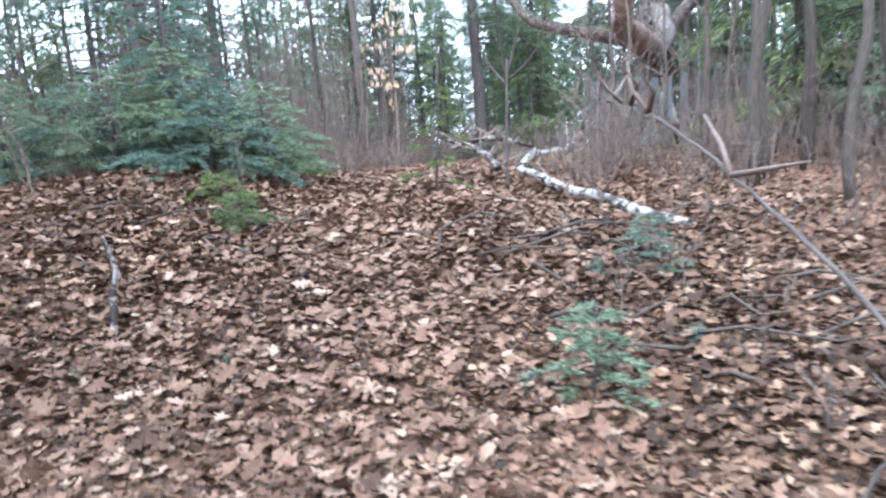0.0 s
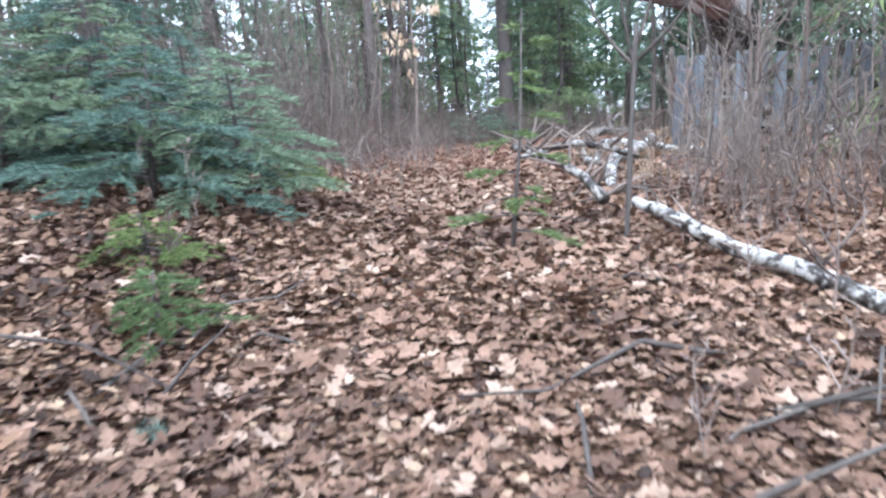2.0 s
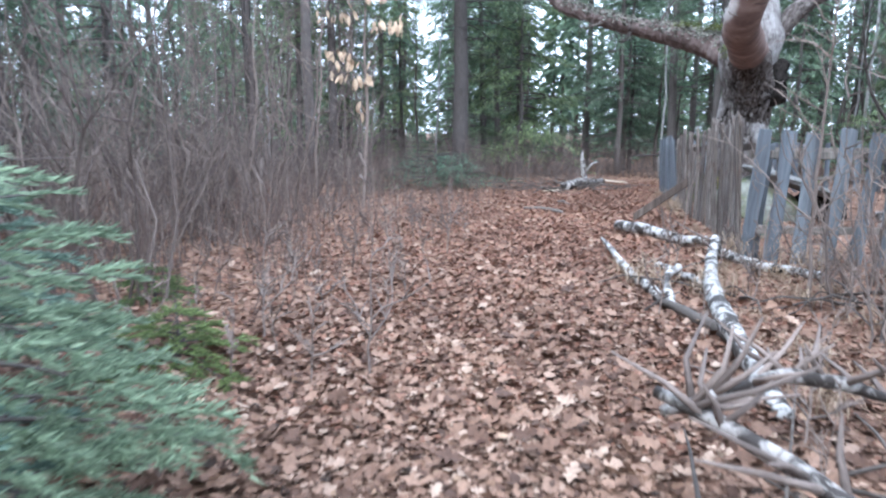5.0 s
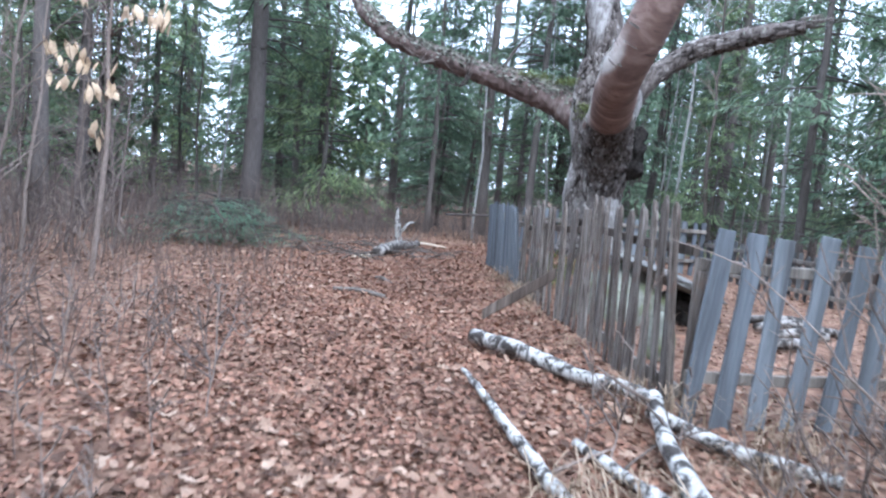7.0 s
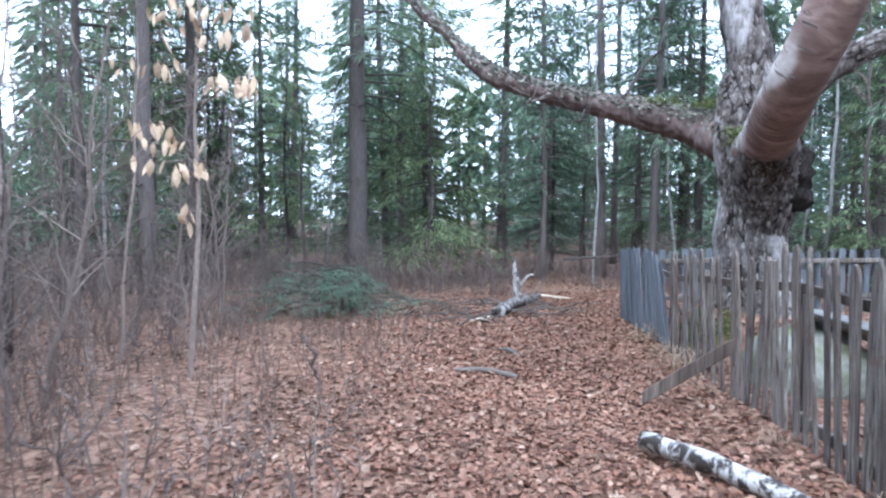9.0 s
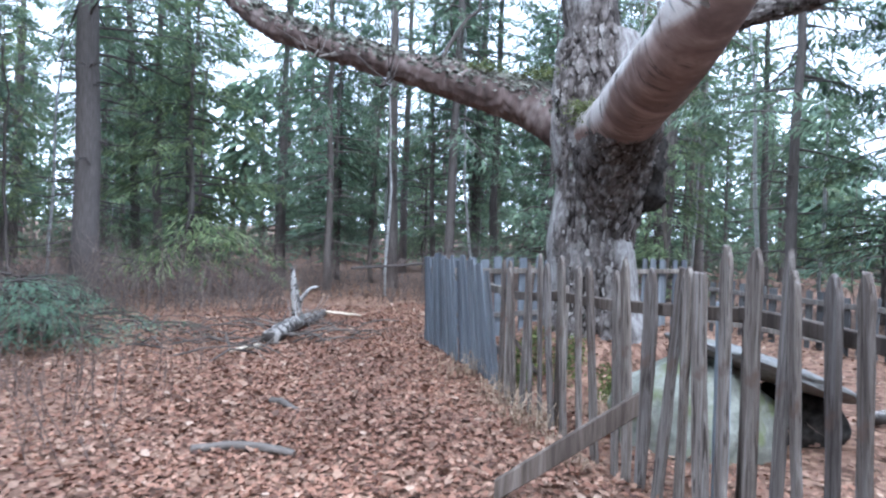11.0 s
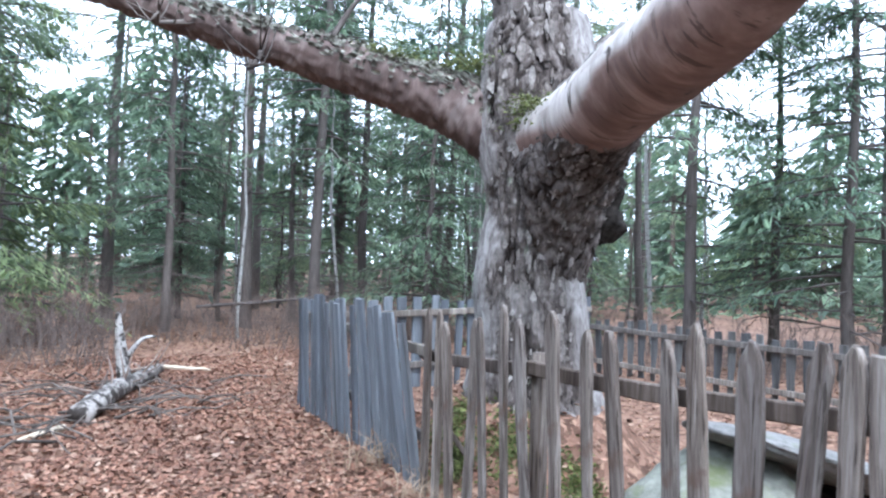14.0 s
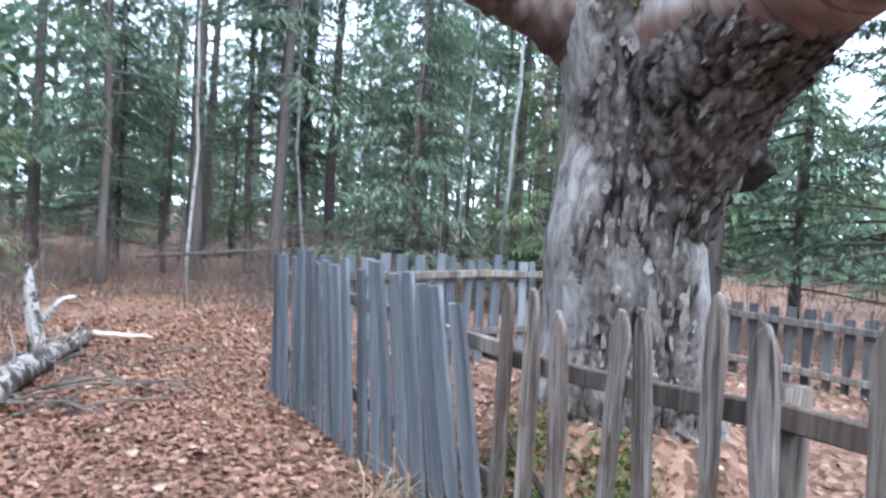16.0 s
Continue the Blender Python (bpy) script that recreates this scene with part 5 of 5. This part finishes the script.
def forked_sapling(x, y):
    e = thing("forked_sapling", "dark forked sapling with pale twigs", "sapling")
    g = hz(x, y)
    s = Shape()
    s.tube(bez([(x, y, g - 0.1), (x + 0.04, y, g + 0.7), (x + 0.08, y + 0.02, g + 1.35)], 5), lerp_list([0.018, 0.014], 11), 8, 0.1)
    part("stem", s.mesh("stem"), M_CONIFER_BARK, e)
    for dx, dy, dz in ((-0.35, 0.1, 0.9), (0.2, 0.0, 1.2), (0.45, 0.1, 0.8), (-0.1, 0.2, 1.3)):
        s = Shape()
        o = Vector((x + 0.08, y + 0.02, g + random.uniform(1.0, 1.33)))
        line = bez([o, o + Vector((dx * 0.7, dy, dz * 0.4)), o + Vector((dx, dy, dz))], 4)
        s.tube(line, lerp_list([0.014, 0.004], 9), 6)
        fork = part("fork", s.mesh("fork"), M_GREY_BARK, e)
        for k in range(6):
            b = line[random.randrange(3, 9)]
            w = Vector((random.gauss(0, 0.2), random.gauss(0, 0.2), random.uniform(0, 0.25)))
            t = Shape()
            t.tube([b, b + w], [0.005, 0.002], 4)
            part("twig", t.mesh("twig"), M_GREY_BARK, fork)


forked_sapling(1.5, 0.35)
forked_sapling(2.75, 3.6)
log("bent_branch", [on(3.1, -5.3, -0.05), (2.9, -4.7, -0.45), (2.65, -3.8, 0.05), (2.4, -2.9, 0.42), (2.2, -2.4, 0.5)], [0.013, 0.011, 0.009, 0.006, 0.003], "thin dark dead branch bent over the slope", mat=M_CONIFER_BARK, twigs=8, sides=7, category="branch")


def leafy_sapling(x, y):
    e = thing("leafy_sapling", "slim sapling still holding pale tan withered leaves", "sapling")
    g = hz(x, y)
    s = Shape()
    stem = bez([(x, y, g - 0.1), (x + 0.1, y, g + 1.6), (x + 0.05, y + 0.1, g + 2.7), (x + 0.15, y, g + 4.2)], 6)
    s.tube(stem, lerp_list([0.035, 0.008], len(stem)), 7)
    part("stem", s.mesh("stem"), M_TWIG, e)
    rng = random.Random(9)
    for dx, dz, n, spread in ((-0.55, 2.75, 8, 0.2), (-0.1, 2.55, 8, 0.2), (-0.2, 2.2, 6, 0.18), (0.1, 2.2, 4, 0.12), (-0.35, 3.55, 9, 0.25), (0.45, 3.35, 8, 0.25), (0.85, 3.3, 5, 0.15), (0.2, 3.95, 8, 0.3), (-0.1, 4.3, 8, 0.3), (0.5, 4.2, 8, 0.35), (0.0, 1.5, 2, 0.08), (0.15, 4.8, 8, 0.3)):
        w = Shape()
        up = 0.57 + 0.73 * dz
        root = min(stem, key=lambda p: abs(p.z - (g + up - 0.2)))
        tip = Vector((x + dx * 0.8, y + rng.uniform(-0.25, 0.25), g + up))
        mid_p = root.lerp(tip, 0.5) + Vector((0, 0, 0.12))
        w.tube([root, mid_p, tip], [0.01, 0.007, 0.003], 5)
        br = part("branch", w.mesh("branch"), M_TWIG, e)
        for k in range(n + 3):
            o = tip + Vector((rng.gauss(0, spread * 0.7), rng.gauss(0, spread * 0.7), rng.gauss(0, 0.05)))
            d = Vector((rng.gauss(0, 0.35), rng.gauss(0, 0.35), -1)).normalized()
            ln = rng.uniform(0.13, 0.21)
            a = d.cross(Vector((math.cos(k * 2.1), math.sin(k * 2.1), 0.2))).normalized() * ln * rng.uniform(0.16, 0.24)
            nrm = d.cross(a).normalized() * 0.02
            lf = Shape()
            p0, p1, p2, p3 = o, o + d * ln * 0.35 + nrm, o + d * ln * 0.7 + nrm, o + d * ln
            lf.v = [p0, p1 + a - nrm, p2 + a * 0.8 - nrm, p3, p2 - a * 0.8 - nrm, p1 - a - nrm, p1, p2]
            lf.f = [(0, 6, 1), (1, 6, 7, 2), (2, 7, 3), (3, 7, 4), (4, 7, 6, 5), (5, 6, 0)]
            lf.uv = [tuple((0.0, 0.0) for _ in f) for f in lf.f]
            part("leaf", lf.mesh("leaf"), M_TAN, br)


leafy_sapling(-1.68, 10.8)


def tuft(seed, n, tall):
    rng = random.Random(seed)
    s = Shape()
    for i in range(n):
        h = rng.uniform(0, 6.283)
        o = Vector((rng.gauss(0, 0.1), rng.gauss(0, 0.1), -0.02))
        d = Vector((math.cos(h), math.sin(h), 0))
        ln = tall * rng.uniform(0.5, 1.2)
        side = Vector((-d.y, d.x, 0)) * 0.003
        a, b, c = o + Vector((0, 0, ln * 0.5)) + d * ln * 0.15, o + Vector((0, 0, ln * 0.62)) + d * ln * 0.45, o + Vector((0, 0, ln * 0.4)) + d * ln * 0.8
        s.face(o - side, o + side, a + side, a - side)
        s.face(a - side, a + side, b + side, b - side)
        s.face(b - side, b + side, c)
    return solo("dry_grass_tuft", s.mesh("dry_grass_tuft", False), M_STRAW, "tuft of dry bent straw-coloured grass", "grass", "dry grass tufts")


tufts = [tuft(500, 60, 0.35), tuft(501, 40, 0.28)]
scatter(tufts, [(3.5, 10.7), (3.62, 11.1), (3.75, 11.6), (3.4, 10.3), (3.85, 12.0), (3.3, 9.9), (2.75, 6.3), (2.8, 7.0), (3.9, 12.7), (3.15, 8.4), (4.3, 10.9), (4.6, 10.4), (4.9, 9.9), (2.9, 5.6), (3.3, 5.7)] + fill(14, (1.6, 3.5, 1.5, 5.8), R, lambda x, y: True, 0.4), R, 3, (0.7, 1.3))
wreck = thing("brush_heap", "dark heap of fallen spruce boughs", "brushwood")
bw, bl = Shape(), Shape()
rb = random.Random(61)
for i in range(150):
    a, r = rb.uniform(0, 6.28), abs(rb.gauss(0, 0.6))
    o = Vector((-0.65 + 1.45 * r * math.cos(a), 16.0 + 0.9 * r * math.sin(a), max(0.0, 0.85 - 0.6 * r) * rb.random() ** 0.6))
    bough(bw, bl, o, rb.uniform(0, 6.28), rb.uniform(0.4, 1.0), rb.uniform(-0.1, 0.35), 0.3, rb, 110, 0.09, 0.55)
tagged(part("brushwood", bw.mesh("brushwood"), M_GREY_BARK, wreck), kind="stuff")
tagged(part("foliage", bl.mesh("foliage", False), M_NEEDLE, wreck), kind="stuff")


def far_wood():
    """The wood beyond, too far to count: conifers and undergrowth in one mesh."""
    rng = random.Random(88)
    trunks, leaf = Shape(), Shape()
    for i in range(580):
        a = rng.uniform(0, 6.283)
        r = rng.uniform(31, 80)
        x, y = 3 + r * math.cos(a), 12 + r * math.sin(a)
        z, h = hz(x, y) - 0.1, rng.uniform(8, 21)
        if open_sky(x, y):
            h = rng.uniform(5, 12)
        trunks.tube([(x, y, z), (x, y, z + h * 0.5), (x, y, z + h)], [0.17, 0.11, 0.02], 5, cap=False)
        low = rng.choice((0.2, 0.3, 0.8, 2.5))
        for k in range(170):
            t = rng.random()
            hh = low + (h - low) * t
            d = rng.uniform(0, 6.283)
            out = (1 - t) ** 0.8 * rng.uniform(0.2, 2.3)
            spray(leaf, Vector((x + out * math.cos(d), y + out * math.sin(d), z + hh)), Vector((math.cos(d), math.sin(d), -0.3)), rng.uniform(0.7, 1.5), rng.uniform(0.14, 0.3))
    for i in range(5200):
        a = rng.uniform(0, 6.283)
        r = rng.uniform(26, 70)
        x, y = 3 + r * math.cos(a), 12 + r * math.sin(a)
        z = hz(x, y)
        h = rng.uniform(0.8, 2.6)
        trunks.tube([(x, y, z - 0.1), (x + rng.gauss(0, 0.2), y + rng.gauss(0, 0.2), z + h)], [0.02, 0.006], 3, cap=False)
    for i in range(240):
        a = rng.uniform(0, 6.283)
        r = rng.uniform(19 if math.sin(a) > -0.2 else 27, 50)
        x, y = 3 + r * math.cos(a), 12 + r * math.sin(a)
        if abs(x - 4.5) < 2.5 and 0 < y < 26:
            continue
        z, h = hz(x, y), rng.uniform(1.5, 5.5)
        trunks.tube([(x, y, z - 0.1), (x, y, z + h)], [0.04, 0.008], 4, cap=False)
        for k in range(130):
            t = rng.random()
            d = rng.uniform(0, 6.283)
            out = (1 - t) ** 0.8 * rng.uniform(0.1, 0.3) * h
            spray(leaf, Vector((x + out * math.cos(d), y + out * math.sin(d), z + 0.1 + h * t)), Vector((math.cos(d), math.sin(d), rng.uniform(-0.5, 0.2))), rng.uniform(0.2, 0.5), rng.uniform(0.025, 0.06))
    for i in range(16000):
        a = rng.uniform(0, 6.283)
        r = rng.uniform(22, 60)
        x, y = 3 + r * math.cos(a), 12 + r * math.sin(a)
        d = rng.uniform(0, 6.283)
        spray(leaf, Vector((x, y, hz(x, y) + rng.random() ** 1.5 * 3.2)), Vector((math.cos(d), math.sin(d), rng.uniform(-0.2, 0.6))), rng.uniform(0.5, 1.2), rng.uniform(0.08, 0.2))
    e = tagged(thing("far_woods", "distant dark conifer wood with undergrowth", "woods"), kind="stuff")
    tagged(part("stemwork", trunks.mesh("stemwork"), M_TWIG, e), kind="stuff")
    tagged(part("foliage", leaf.mesh("foliage", False), M_NEEDLE, e), kind="stuff")


far_wood()


def dead_undergrowth():
    """The tangle of dead stems where the clearing ends, too thick to count."""
    rng = random.Random(91)
    s = Shape()
    for i in range(2600):
        x = rng.uniform(-12, 17)
        y = 19.0 + 0.05 * abs(x - 2) + 6.0 * rng.random() ** 1.4
        if x > 10.3:
            y = rng.uniform(6, 25)
        if 3.5 < x < 5.6 and y < 21.8:
            continue
        o = Vector((x, y, hz(x, y) - 0.05))
        ln = rng.uniform(0.4, 1.5) * (0.7 + 0.5 * math.sin(x * 1.3 + y) ** 2)
        a = rng.uniform(0, 6.283)
        d = Vector((math.cos(a) * rng.uniform(0, 0.7), math.sin(a) * rng.uniform(0, 0.7), 1)).normalized() * ln
        mid_p = o + d * 0.5 + Vector((rng.gauss(0, 0.06), rng.gauss(0, 0.06), 0))
        s.tube([o, mid_p, o + d], [0.008, 0.006, 0.003], 3, cap=False)
        for k in range(4):
            b = mid_p.lerp(o + d, rng.uniform(-0.4, 0.9))
            w = Vector((rng.gauss(0, 0.5), rng.gauss(0, 0.5), rng.uniform(-0.1, 0.7))) * ln * rng.uniform(0.2, 0.45)
            s.tube([b, b + w], [0.005, 0.002], 3, cap=False)
    solo("dead_undergrowth", s.mesh("dead_undergrowth"), M_TWIG, "grey-brown tangle of dead stems at the edge of the clearing", "undergrowth", "", "stuff")


dead_undergrowth()


def thin_thicket():
    """Knee-high reddish stems on the leaf floor beside the trail."""
    rng = random.Random(92)
    s = Shape()
    for i in range(760):
        y = rng.uniform(3.2, 15.5)
        x = float(trail_x(y)) - 1.0 - 0.6 * rng.random() - 4.4 * rng.random() ** 0.8
        if noise.noise(Vector((x * 0.9, y * 0.9, 3.0))) < -0.15:
            continue
        o = Vector((x, y, hz(x, y) - 0.04))
        ln = rng.uniform(0.3, 0.95) * (0.55 + 0.18 * min(3.0, float(trail_x(y)) - x))
        d = Vector((rng.gauss(0, 0.16), rng.gauss(0, 0.16), 1)) * ln
        m = o + d * 0.5 + Vector((rng.gauss(0, 0.03), rng.gauss(0, 0.03), 0))
        s.tube([o, m, o + d], [0.0055, 0.0042, 0.002], 3, cap=False)
        for k in range(4):
            b = m.lerp(o + d, rng.uniform(-0.5, 0.9))
            w = Vector((rng.gauss(0, 0.4), rng.gauss(0, 0.4), rng.uniform(0.2, 0.9))) * ln * rng.uniform(0.15, 0.35)
            s.tube([b, b + w], [0.0035, 0.0015], 3, cap=False)
    solo("thin_thicket", s.mesh("thin_thicket"), M_RED_TWIG, "thin reddish-brown leafless stems rising from the leaf floor", "undergrowth", "", "stuff")


thin_thicket()


def brushwood(cx, cy, n, seed):
    e = thing("brushwood", "tangle of dead grey sticks on the leaves", "brushwood", "tangles of dead sticks")
    rng = random.Random(seed)
    for i in range(n):
        a = rng.uniform(0, 6.283)
        x, y = cx + rng.gauss(0, 0.6), cy + rng.gauss(0, 0.45)
        ln = rng.uniform(0.5, 1.4)
        s = Shape()
        pts = [Vector((x + math.cos(a) * ln * t, y + math.sin(a) * ln * t, hz(x, y) + 0.03 + rng.uniform(0, 0.22) * t + 0.05 * math.sin(t * 5))) for t in (0, 0.35, 0.7, 1.0)]
        s.tube(pts, lerp_list([rng.uniform(0.008, 0.016), 0.004], 4), 6)
        part("stick", s.mesh("stick"), M_GREY_BARK, e)


brushwood(1.6, 15.6, 14, 1)
brushwood(2.6, 16.6, 12, 2)
brushwood(0.3, 17.5, 10, 3)
brushwood(1.35, 1.4, 9, 4)
brushwood(2.1, 15.4, 20, 5)
brushwood(1.0, 16.6, 18, 10)
brushwood(3.0, 17.2, 14, 11)
brushwood(2.4, -2.6, 12, 6)
brushwood(2.9, -1.2, 10, 7)
brushwood(-1.1, -1.8, 9, 8)
brushwood(2.5, 4.6, 14, 9)
brushwood(3.3, -3.4, 14, 12)
brushwood(3.1, -4.8, 10, 13)
scatter(bare, [(4.2, 1.0), (5.0, 1.9), (4.7, -0.2), (5.5, 0.6), (6.2, 2.4), (4.0, 2.6)], R, 4.0, (0.6, 0.9))
scatter(mid, [(6.6, 3.3), (7.8, 1.8), (5.9, 4.5)], R, 2.0, (0.8, 1.1))
log("fallen_trunk", [(5.4, 22.0, 0.55), (6.8, 22.2, 0.62), (8.6, 22.3, 0.75)], [0.032, 0.036, 0.025], "thin fallen trunk hung in the undergrowth", mat=M_CONIFER_BARK, twigs=6, sides=8)
